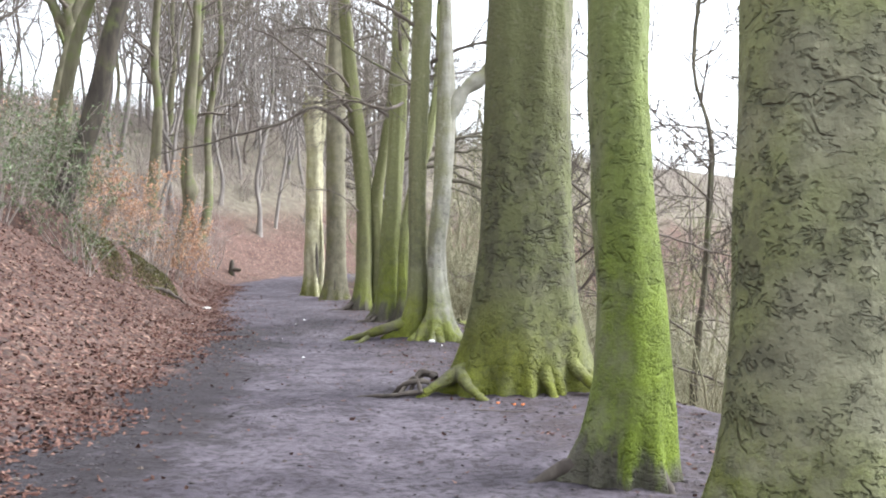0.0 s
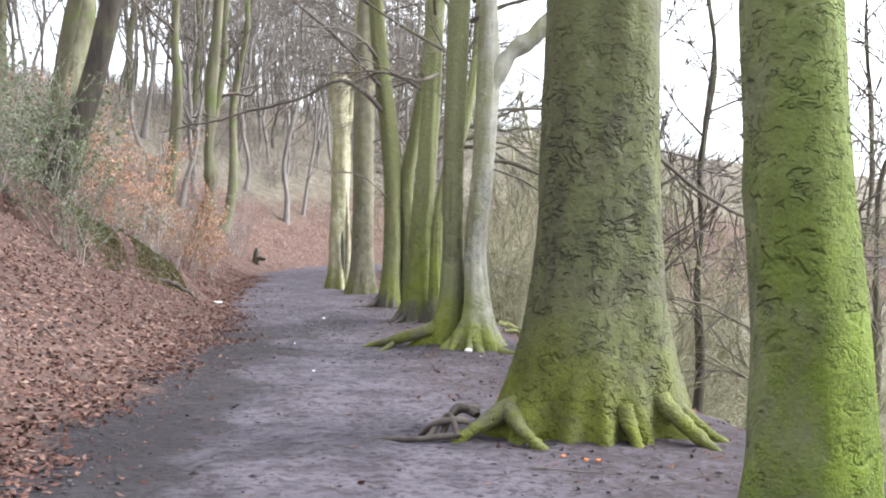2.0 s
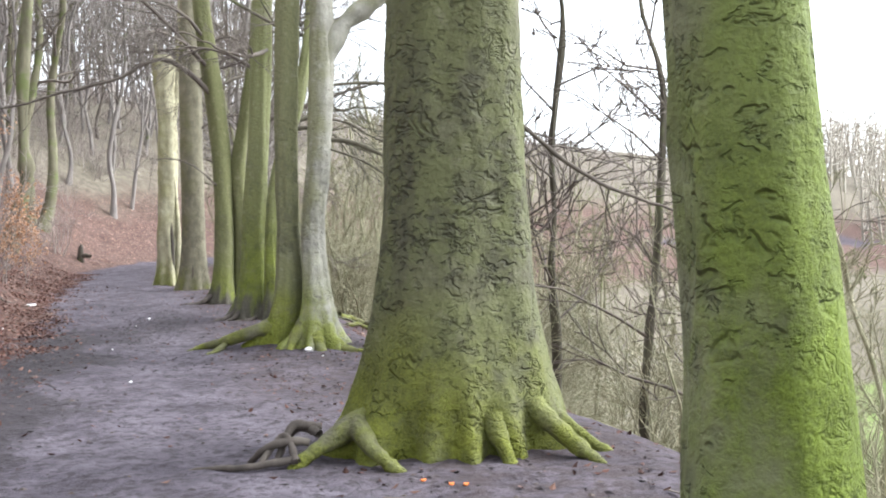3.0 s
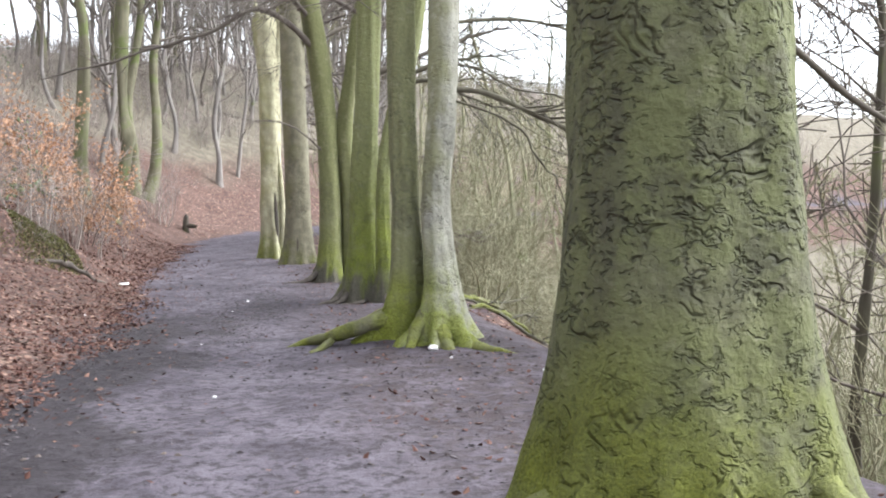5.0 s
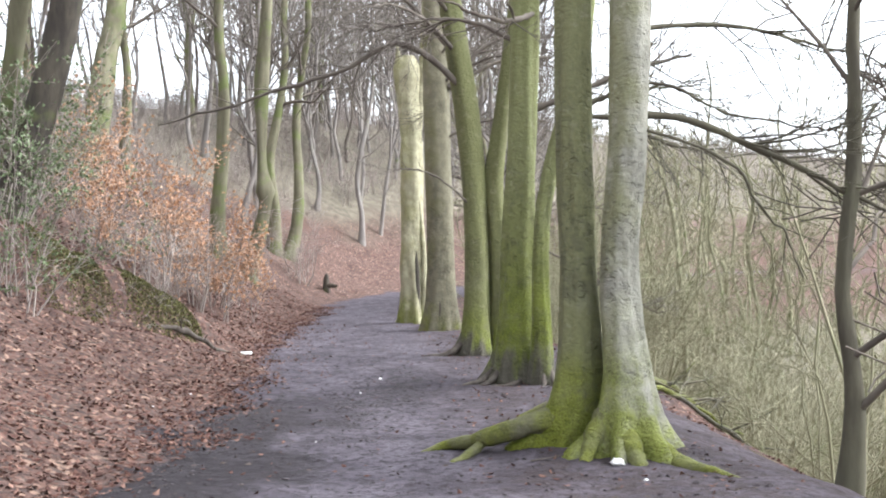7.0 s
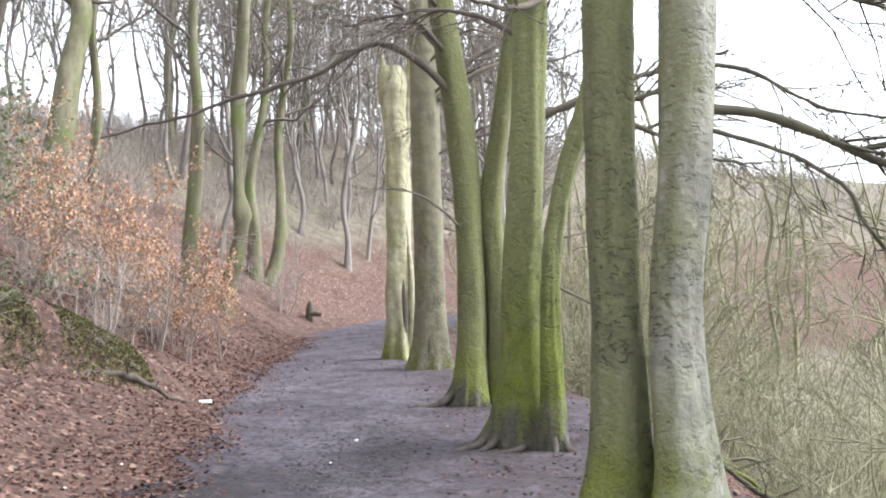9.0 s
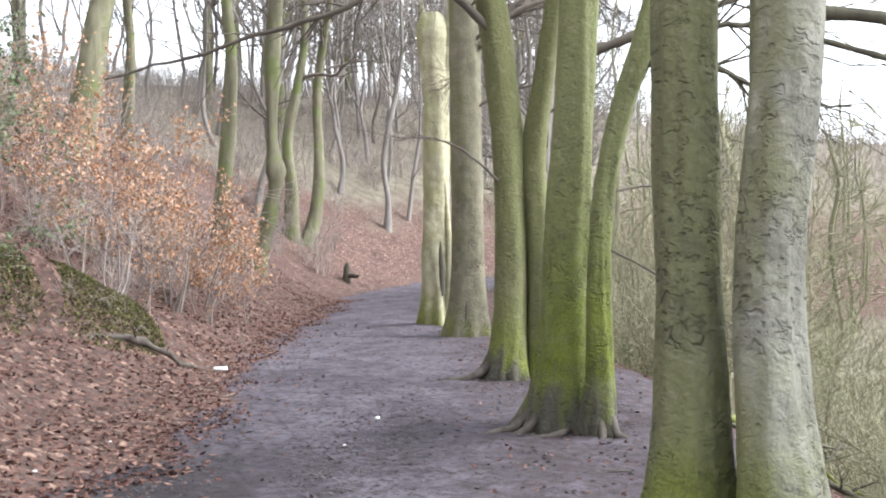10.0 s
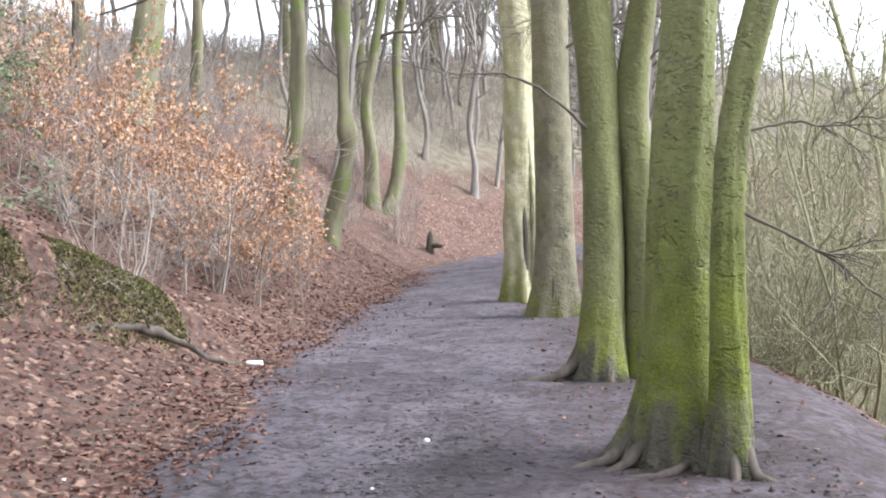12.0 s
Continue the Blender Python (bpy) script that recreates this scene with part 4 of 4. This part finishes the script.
saplings = [wood_tree("sapling", 90 + i, (7, 8, 6)[i], (0.05, 0.07, 0.04)[i], ((0.1, 0), (-0.05, 0.05), (0.15, -0.05))[i], 12, 0.2, 1.8, M_BRUSH, M_BRUSH, 2) for i in range(3)]
for _ in range(16):
    y = rng.uniform(8, 40)
    e = rng.uniform(2.5, 13)
    plant(saplings[int(rng.integers(0, 3))], float(drop_edge(y)) + e, y, rng.uniform(0, 360), rng.uniform(0.8, 1.3), "thin bare sapling on the slope below the path", "tree", "slope saplings")

bank = [shrub("bank_shrub", 101, 8, 1.6, 0.014, M_SHRUB, 2, 5, (0.3, 0), 0.7), shrub("bank_shrub", 102, 6, 2.2, 0.018, M_SHRUB, 2, 5, (0.15, 0), 0.6)]
for _ in range(135):
    y = rng.uniform(9, 75)
    d = 1.6 + 22 * rng.uniform(0, 1) ** 1.2
    if y < 20 and d < 3.0:
        continue
    plant(bank[int(rng.integers(0, 2))], float(left_edge(y)) - d, y, rng.uniform(0, 360), rng.uniform(0.7, 1.3), "bare brown shrub on the bank", "shrub", "bank shrubs")
orange = [shrub("beech_sapling", 111, 6, 2.2, 0.016, M_SHRUB, 2, 5, (0.2, 0), 0.6, M_ORANGE, 1350, 0.07), shrub("beech_sapling", 112, 4, 2.8, 0.02, M_SHRUB, 2, 5, (0.1, 0), 0.5, M_ORANGE, 1000, 0.07)]
for x, y, s in [(-10.6, 24.6, 0.8), (-11.2, 25.4, 1.0), (-11.6, 24.3, 0.95), (-12.2, 25.8, 1.1), (-12.4, 24.2, 1.0), (-11.7, 26.8, 1.0), (-12.9, 26.8, 1.0), (-11.0, 23.3, 0.7), (-12.9, 23.0, 0.8), (-13.4, 28.3, 0.9), (-12.2, 28.4, 0.8), (-10.8, 26.2, 0.7), (-13.6, 25.2, 1.0), (-14.4, 26.4, 1.1), (-13.2, 22.6, 0.9), (-14.6, 24.2, 0.9), (-15.4, 27.6, 1.0), (-12.0, 22.4, 0.7), (-15.9, 25.6, 1.0), (-14.2, 29.4, 0.9)]:
    plant(orange[int(rng.integers(0, 2))], x, y, rng.uniform(0, 360), s, "young beech shrub holding withered orange leaves", "shrub", "orange beech shrubs")
green = shrub("evergreen_shrub", 121, 10, 2.7, 0.014, M_SHRUB, 2, 5, (0.2, 0), 0.7, M_HOLLY, 3600, 0.05)
for x, y, s in [(-9.4, 16.5, 0.9), (-10.6, 17.8, 1.1), (-11.6, 19.2, 1.1), (-12.6, 20.6, 0.9), (-10.3, 14.8, 1.0), (-12.6, 18.0, 1.2), (-13.8, 21.4, 1.0)]:
    plant(green, x, y, rng.uniform(0, 360), s, "grey-green twiggy evergreen shrub on the bank", "shrub", "evergreen shrubs")
for proto in (*protos, *pale_protos, *brush, *saplings, *bank, *orange, green):
    retire(proto)

# distant woods over the valley, with the haze put into their pale colour
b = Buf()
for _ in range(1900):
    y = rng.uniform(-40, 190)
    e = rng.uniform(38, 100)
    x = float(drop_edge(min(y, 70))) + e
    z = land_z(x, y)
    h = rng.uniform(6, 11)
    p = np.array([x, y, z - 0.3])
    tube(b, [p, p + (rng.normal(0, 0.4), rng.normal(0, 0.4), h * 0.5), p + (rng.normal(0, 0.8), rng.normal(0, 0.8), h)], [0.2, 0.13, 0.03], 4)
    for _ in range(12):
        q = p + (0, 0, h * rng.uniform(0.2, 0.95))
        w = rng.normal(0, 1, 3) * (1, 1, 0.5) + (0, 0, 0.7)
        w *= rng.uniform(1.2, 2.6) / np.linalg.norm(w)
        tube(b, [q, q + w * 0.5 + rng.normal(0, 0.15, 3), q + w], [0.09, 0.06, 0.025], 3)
tagged(new("distant_woods", b.mesh("distant_woods", M_HAZE)), "bare brown woods on the far side of the valley, paled to show haze", "woods", kind="stuff")

# undergrowth too fine and far to pick apart
def thicket(name, n, y0, y1, near, far, tall, sign, material, label, rods):
    b = Buf()
    ty = rng.uniform(y0, y1, n)
    td = near + (far - near) * rng.uniform(0, 1, n)
    tx = left_edge(ty) - td if sign < 0 else drop_edge(ty) + td
    tz = land(tx, ty)
    for p in np.stack([tx, ty, tz], -1):
        h = tall * rng.uniform(0.4, 1.2)
        for _ in range(rods):
            w = np.array([rng.normal(0, 0.45), rng.normal(0, 0.45), 1]) * h * rng.uniform(0.5, 1.1)
            q = p + (rng.normal(0, 0.35), rng.normal(0, 0.35), -0.1)
            tube(b, [q, q + w * 0.55 + rng.normal(0, 0.12, 3), q + w], [0.016, 0.012, 0.006], 3)
    return tagged(new(name, b.mesh(name, material)), label, "undergrowth", kind="stuff")


b = Buf()
for _ in range(130):
    y = rng.uniform(54, 105)
    x = min(float(left_edge(y)), -6 - 0.12 * y) - rng.uniform(0.5, 18)
    p = np.array([x, y, land_z(x, y) - 0.3])
    h = rng.uniform(8, 14)
    sway = np.cumsum(rng.normal(0, 0.3, (7, 2)), axis=0)
    bole = np.array([p + (sway[i, 0] - sway[0, 0], sway[i, 1] - sway[0, 1], h * i / 6) for i in range(7)])
    tube(b, bole, np.linspace(0.12, 0.03, 7), 5)
    rods = [bole]
    for _ in range(3):
        i = int(rng.integers(2, 5))
        w = np.array([rng.normal(0, 0.5), rng.normal(0, 0.5), 1]) * h * rng.uniform(0.25, 0.5)
        rods.append(np.array([bole[i], bole[i] + w * 0.33 + rng.normal(0, 0.25, 3), bole[i] + w * 0.66 + rng.normal(0, 0.3, 3), bole[i] + w]))
        tube(b, rods[-1], [0.07, 0.055, 0.04, 0.02], 4)
    for _ in range(40):
        rod = rods[int(rng.integers(0, 4))]
        q = rod[int(rng.integers(1, len(rod)))]
        w = rng.normal(0, 1, 3) * (1, 1, 0.5) + (0, 0, 0.6)
        w *= rng.uniform(0.7, 2.0) / np.linalg.norm(w)
        tube(b, [q, q + w * 0.5 + rng.normal(0, 0.2, 3), q + w], [0.028, 0.02, 0.009], 3)
tagged(new("far_hill_woods", b.mesh("far_hill_woods", M_FAR)), "bare woods thick with twigs along the far hillside, paled to show haze", "woods", kind="stuff")
thicket("hill_undergrowth", 2500, 22, 105, 7, 40, 1.9, -1, M_SHRUB, "bare grey-brown undergrowth over the hillside", 7)
thicket("valley_undergrowth", 1300, 26, 90, 4, 40, 2.2, 1, M_BRUSH, "bare olive-brown undergrowth down in the valley", 7)

# ---- leaf litter ----
b = Buf()
n = 60000
ly = -4 + 44 * rng.uniform(0, 1, n) ** 1.35
ld = -0.25 + 7.5 * rng.uniform(0, 1, n) ** 1.4
lx = left_edge(ly) - ld + vnoise(ly * 0.9, ly * 0, 41) * 0.35 + rng.normal(0, 0.16, n)
lz = land(lx, ly) + 0.012
for p in np.stack([lx, ly, lz], -1):
    leaf(b, rng, p, 0.066, True)
n = 3500
ly = rng.uniform(10, 27, n)
lx = drop_edge(ly) + 0.95 + 3.2 * rng.uniform(0, 1, n) ** 1.3 + vnoise(ly * 0.7, ly * 0, 43) * 0.5
for p in np.stack([lx, ly, land(lx, ly) + 0.012], -1):
    leaf(b, rng, p, 0.062, True)
tagged(new("leaf_litter", b.mesh("leaf_litter", M_LEAF, False)), "copper-brown fallen beech leaves over the bank", "leaves", kind="stuff")


# ---- the mossy bank with a log shape for its shadow, and what lies about ----
fallen_log = base_point("fallen_log", -8.75, 20.95)
tagged(fallen_log, "thin dark log shape standing for shadow and dark soil under a mossy overhanging bank", "log")
ox, oy, oz = fallen_log.matrix_world.translation
# dark log shape, put in for the ledge's shadow and the dark soil there
b = Buf()
line = spline([(0.12, 0.08, 0.0), (-0.28, -0.65, 0.06), (-0.4, -0.97, 0.03), (-0.52, -1.3, -0.04), (-0.66, -1.75, -0.2), (-1.15, -3.4, -0.5)], 40)
for q in line:
    q[2] += land_z(ox + q[0], oy + q[1]) - oz
rough_line = line + rng.normal(0, 0.014, (40, 3))
tube(b, rough_line, np.r_[np.linspace(0.03, 0.065, 20), np.linspace(0.065, 0.05, 20)] * (1 + 0.45 * vnoise(np.arange(40) * 0.8, np.zeros(40), 61)), 14)
part("trunk", b, M_BARE_ROOT, fallen_log)
for i in (6, 11, 16):
    b = Buf()
    grow(b, rng, line[i], (rng.normal(0, 0.5), -0.5, 0.3), 0.5, 0.016, 1, 3, 0.3, -0.1, 0.8, 5, 0.5, 0.004)
    part("side_branch", b, M_BARE_ROOT, fallen_log)
b = Buf()
mi = rng.integers(2, 39, 17000)
off = rng.normal(0.36, 0.3, 17000)
mx, my = line[mi, 0] - 0.9 * off + rng.normal(0, 0.06, 17000), line[mi, 1] + 0.3 * off + rng.normal(0, 0.06, 17000)
keep = vnoise(mx * 1.7, my * 1.7, 77) > -0.5 + 0.8 * abs(off - 0.3)
mx, my = mx[keep], my[keep]
for q in np.stack([mx, my, land(ox + mx, oy + my) - oz + rng.uniform(0.004, 0.03, len(mx))], -1):
    leaf(b, rng, q, 0.04)
part("moss", b, M_MOSS, fallen_log, "olive green moss")
b = Buf()
for _ in range(110):
    i = int(rng.uniform(8, 39))
    grow(b, rng, line[i] + (-0.32, 0.1, 0.36), (rng.normal(0, 0.6), -0.6, rng.uniform(-0.1, 0.7)), rng.uniform(0.3, 0.8), 0.007, 1, 3, 0.35, -0.12, 0.8, 3, 0.5, 0.003)
tagged(part("dead_bramble", b, M_SHRUB, fallen_log), kind="stuff")

paper_cup = base_point("paper_cup", -8.45, 21.05, land_z(-8.45, 21.05) + 0.036)
tagged(paper_cup, "crushed white paper cup lying on the path edge", "litter")
b = Buf()
tube(b, [(-0.09, 0, 0), (-0.08, 0, 0), (0.085, 0, 0.0), (0.086, 0, 0), (-0.07, 0, 0)], [0.027, 0.028, 0.037, 0.033, 0.022], 20)
part("body", b, M_PAPER, paper_cup)
b = Buf()
tube(b, [(0.08, 0, 0), (0.086, 0, 0), (0.091, 0, 0), (0.086, 0, 0)], [0.037, 0.041, 0.037, 0.034], 20)
part("rim", b, M_PAPER, paper_cup)
b = Buf()
tube(b, [(-0.092, 0, 0), (-0.091, 0, 0)], [0.027, 0.001], 20)
part("base", b, M_ORANGE_BIT, paper_cup, "pinkish orange cup base")


def crumpled(name, x, y, size, material, label, category="litter"):
    bm = bmesh.new()
    bmesh.ops.create_icosphere(bm, subdivisions=2, radius=size)
    for v in bm.verts:
        v.co *= 1 + 0.5 * noise.noise(v.co * (1.6 / size) + Vector((x, y, 0)))
        v.co.z *= 0.6
    me = bpy.data.meshes.new(name)
    bm.to_mesh(me)
    bm.free()
    me.materials.append(material)
    ob = new(name, me)
    ob.matrix_world = pose(x, y, land_z(x, y) + size * 0.35, 0, 0, 40 * x)
    return tagged(ob, label, category)


crumpled("paper_scrap", -1.44, 12.3, 0.05, M_PAPER, "crumpled white paper scrap by the roots")
for x, y, s in [(-5.09, 17.93, 0.024), (-1.2, 11.8, 0.016), (-0.3, 10.9, 0.018), (-4.9, 16.6, 0.013), (-6.9, 16.2, 0.013), (-6.6, 14.8, 0.014), (-4.2, 13.4, 0.012), (-2.9, 10.1, 0.018)]:
    crumpled("paper_scrap", x, y, s, M_PAPER, "tiny pale scrap trodden into the mud")
for x, y in [(0.46, 5.15), (0.54, 5.12), (0.3, 5.27)]:
    crumpled("orange_scrap", x, y, 0.016, M_ORANGE_BIT, "bright orange scrap on the mud by the big beech")

# trodden clods and crumbs of bark over the mud
b = Buf()
n = 5200
cy = -3 + 33 * rng.uniform(0, 1, n) ** 1.3
span = drop_edge(cy) - left_edge(cy)
u = np.where(rng.uniform(0, 1, n) < 0.62, 1.02 - 0.34 * rng.uniform(0, 1, n) ** 1.2, rng.uniform(0.0, 1.0, n))
u = np.where(rng.uniform(0, 1, n) < 0.22, 0.02 + 0.16 * rng.uniform(0, 1, n), u)
cx = left_edge(cy) + u * span
for p, q in zip(np.stack([cx, cy, land(cx, cy)], -1), rng.uniform(0.006, 0.022, n)):
    w = q * rng.uniform(0.6, 1.9, 2)
    a = rng.uniform(0, math.pi)
    c, t = math.cos(a), math.sin(a)
    b.add([p + (c * w[0], t * w[0], 0), p + (-t * w[1], c * w[1], 0), p - (c * w[0], t * w[0], 0), p + (t * w[1], -c * w[1], 0), p + (rng.normal(0, 0.2) * q, rng.normal(0, 0.2) * q, q * rng.uniform(0.3, 0.9))], [(0, 1, 4), (1, 2, 4), (2, 3, 4), (3, 0, 4)])
tagged(new("mud_clods", b.mesh("mud_clods", M_CLOD, False)), "dark clods and bark crumbs trodden over the mud path", "mud", kind="stuff")

# mossy dead wood lying on the slope beyond the row
def dead_branch(x, y, turn, length, r, seed, label):
    g = np.random.default_rng(seed)
    ob = base_point("fallen_branch", x, y, None, turn)
    b = Buf()
    oz = ob.matrix_world.translation.z
    line = spline([(0, 0, 0.05), (length * 0.4, 0.06, 0), (length * 0.75, -0.04, 0), (length, 0.1, 0)], 18)
    for q in line:
        w = ob.matrix_world @ Vector((q[0], q[1], 0))
        q[2] = land_z(w.x, w.y) - oz + r * 0.7 + 0.12 * q[0] / length
    tube(b, line + g.normal(0, 0.012, line.shape), np.linspace(r, r * 0.45, 18), 8)
    part("trunk", b, M_ROOT, ob)
    for i in (6, 10, 14):
        b = Buf()
        grow(b, g, line[i], (0.7, g.normal(0, 0.7), 0.4), length * 0.4, r * 0.45, 1, 3, 0.3, -0.04, 0.8, 5, 0.5, 0.004)
        part("side_branch", b, M_LIMB, ob)
    return tagged(ob, label, "branch")


dead_branch(-1.95, 19.1, 62, 2.4, 0.055, 601, "mossy fallen branch lying on the slope")
dead_branch(-1.75, 18.7, 48, 1.9, 0.04, 602, "mossy fallen branch lying on the slope")

# broken stump at the bend
stump = base_point("broken_stump", -16.6, 45.9)
tagged(stump, "dark broken tree stump with a low side snag at the bend", "stump")
b = Buf()
stem(b, [(0, 0, -0.2, 0.16), (0, 0, 0.3, 0.13), (0.02, 0, 0.55, 0.1), (0.05, 0, 0.68, 0.03)], (), 16, 12, 3, 0.03)
part("trunk", b, M_IVY_BARK, stump)
b = Buf()
tube(b, [(0, 0, 0.15), (0.25, -0.05, 0.2), (0.5, -0.1, 0.16)], [0.1, 0.1, 0.07], 8)
part("snag_branch", b, M_IVY_BARK, stump)

# snag details: split strip and broken spike
b = Buf()
tube(b, spline([(0.28, -0.12, 0.0), (0.34, -0.14, 1.0), (0.3, -0.12, 2.0), (0.2, -0.12, 3.0)], 20), np.linspace(0.1, 0.04, 20), 8)
part("split_strip", b, M_DEAD, snag)
b = Buf()
tube(b, [(-0.2, 0, 5.7), (-0.32, 0, 6.3), (-0.36, 0, 6.8)], [0.16, 0.1, 0.02], 8)
part("broken_spike", b, M_DEAD, snag)
b = Buf()
tube(b, [(0.12, 0.0, 4.6), (0.3, 0.02, 6.0), (0.38, 0.05, 8.2), (0.42, 0.1, 10.5)], [0.13, 0.12, 0.09, 0.05], 10)
part("limb", b, M_DEAD, snag)

# sticks on the ground
def stick(x, y, turn, length, r, material, seed, label="thin fallen stick on the ground"):
    g = np.random.default_rng(seed)
    b = Buf()
    grow(b, g, (0, 0, 0), (1, 0, 0), length, r, 1, 2, 0.16, 0.0, 0.6, 6, 0.35, 0.003)
    for v in b.v:
        c, t = math.cos(radians(turn)), math.sin(radians(turn))
        wx, wy = x + v[:, 0] * c - v[:, 1] * t, y + v[:, 0] * t + v[:, 1] * c
        v[:, 2] = v[:, 2] * 0.35 + land(wx, wy) + r - land_z(x, y)
    ob = new("stick", b.mesh("stick", material))
    ob.matrix_world = pose(x, y, land_z(x, y), 0, 0, turn)
    return tagged(ob, label, "stick", "fallen sticks")


for i, (x, y, a, l, r) in enumerate([(-0.4, 8.3, 10, 0.7, 0.012), (0.0, 9.0, 60, 0.5, 0.014), (0.1, 5.0, -15, 0.6, 0.012), (0.9, 4.6, 20, 0.5, 0.01), (-0.1, 11.2, -30, 0.5, 0.012), (0.15, 10.2, 80, 0.6, 0.015),
                                     (-2.1, 12.4, 15, 0.5, 0.01), (-6.6, 12.6, 30, 0.9, 0.014), (-5.9, 9.4, -20, 0.8, 0.012), (-2.6, 16.0, 5, 0.5, 0.012), (1.6, 4.9, -50, 0.9, 0.014), (-7.9, 19.2, 40, 0.9, 0.014)]):
    stick(x, y, a, l, r, M_BARE_ROOT if i % 2 else M_TWIG, 200 + i)

# crumbs of mud, twig ends and leaf scraps trodden into the path
b, tw = Buf(), Buf()
n = 9000
cy = -3.5 + 30 * rng.uniform(0, 1, n) ** 1.2
a, c = left_edge(cy), drop_edge(cy)
cx = np.where(rng.uniform(0, 1, n) < 0.6, c - 2.4 * rng.uniform(0, 1, n) ** 0.8, a + (c - a) * rng.uniform(0, 1, n))
cy[:2600] = rng.normal(16.4, 1.9, 2600)
cx[:2600] = -4.75 - 0.28 * (cy[:2600] - 16.6) + rng.normal(0, 0.3, 2600)
cy[2600:5200] = rng.uniform(-3, 16, 2600)
cx[2600:5200] = left_edge(cy[2600:5200]) + rng.normal(0.4, 0.28, 2600)
cz = land(cx, cy)
OCT = np.array([(1, 0, 0), (0, 1, 0), (-1, 0, 0), (0, -1, 0), (0, 0, 0.7), (0, 0, -0.6)], float)
OCF = [(0, 1, 4), (1, 2, 4), (2, 3, 4), (3, 0, 4), (1, 0, 5), (2, 1, 5), (3, 2, 5), (0, 3, 5)]
for p in np.stack([cx, cy, cz], -1):
    s = 0.005 + 0.017 * rng.uniform(0, 1) ** 4
    b.add(OCT * s * rng.uniform(0.6, 1.5, (6, 3)) * (1.3, 1, 0.55) + p + (0, 0, s * 0.1), OCF)
k = Mat("mud_crumb", 0.75, 0.35)
M_CRUMB = k.finish(k.mix(k.ramp(k.island(), 0.0, 1.0), (0.04, 0.033, 0.034), (0.12, 0.105, 0.11)))
tagged(new("mud_crumbs", b.mesh("mud_crumbs", M_CRUMB)), "dark crumbs of mud and grit on the path", "debris", kind="stuff")
n = 2600
ty = -3.5 + 34 * rng.uniform(0, 1, n) ** 1.2
a, c = left_edge(ty), drop_edge(ty)
tx = np.where(rng.uniform(0, 1, n) < 0.55, c + 0.4 - 2.2 * rng.uniform(0, 1, n), np.where(rng.uniform(0, 1, n) < 0.7, a + 1.3 * rng.uniform(0, 1, n) ** 2, a + (c - a) * rng.uniform(0, 1, n)))
for p in np.stack([tx, ty, land(tx, ty) + 0.01], -1):
    leaf(tw, rng, p, 0.055, True)
tagged(new("scattered_leaves", tw.mesh("scattered_leaves", M_LEAF, False)), "single brown leaves trodden into the path edges", "leaves", kind="stuff")

# solid dark strips for the shade inside splits in the feet of the two old trunks
for tree, pts, r in ((snag, [(0.2, -0.26, -0.05), (0.2, -0.25, 0.7), (0.17, -0.22, 1.4), (0.14, -0.19, 1.9)], 0.06), (hollow_beech, [(0.05, -0.36, -0.05), (0.05, -0.29, 0.5), (0.03, -0.235, 1.1)], 0.05), (hollow_beech, [(0.24, -0.24, -0.05), (0.21, -0.2, 0.5), (0.17, -0.17, 1.2)], 0.05)):
    b = Buf()
    tube(b, spline(pts, 14), r * np.sin(np.linspace(0.5, 3.0, 14)), 8)
    part("hollow", b, M_IVY_BARK, tree, "dark strip for the shaded inside of a rotted split")

# mossy branch fallen over the edge
fallen_branch = base_point("fallen_branch", -1.75, 18.9)
tagged(fallen_branch, "mossy fallen branch lying over the edge of the drop", "branch")
ox, oy, oz = fallen_branch.matrix_world.translation
line = spline([(-0.2, 0.1, 0.02), (0.3, 0.3, 0.04), (0.9, 0.5, 0.06), (1.6, 0.8, 0.05)], 20)
for q in line:
    q[2] += land_z(ox + q[0], oy + q[1]) - oz
b = Buf()
tube(b, line, np.linspace(0.02, 0.04, 20), 9)
part("trunk", b, M_GREEN, fallen_branch)
for i in (4, 8, 12, 16):
    b = Buf()
    grow(b, rng, line[i], (rng.normal(0, 0.4), rng.normal(0, 0.4) - 0.3, 0.25), 0.6, 0.014, 1, 4, 0.3, -0.05, 0.8, 5, 0.5, 0.004)
    part("side_branch", b, M_OLIVE, fallen_branch)
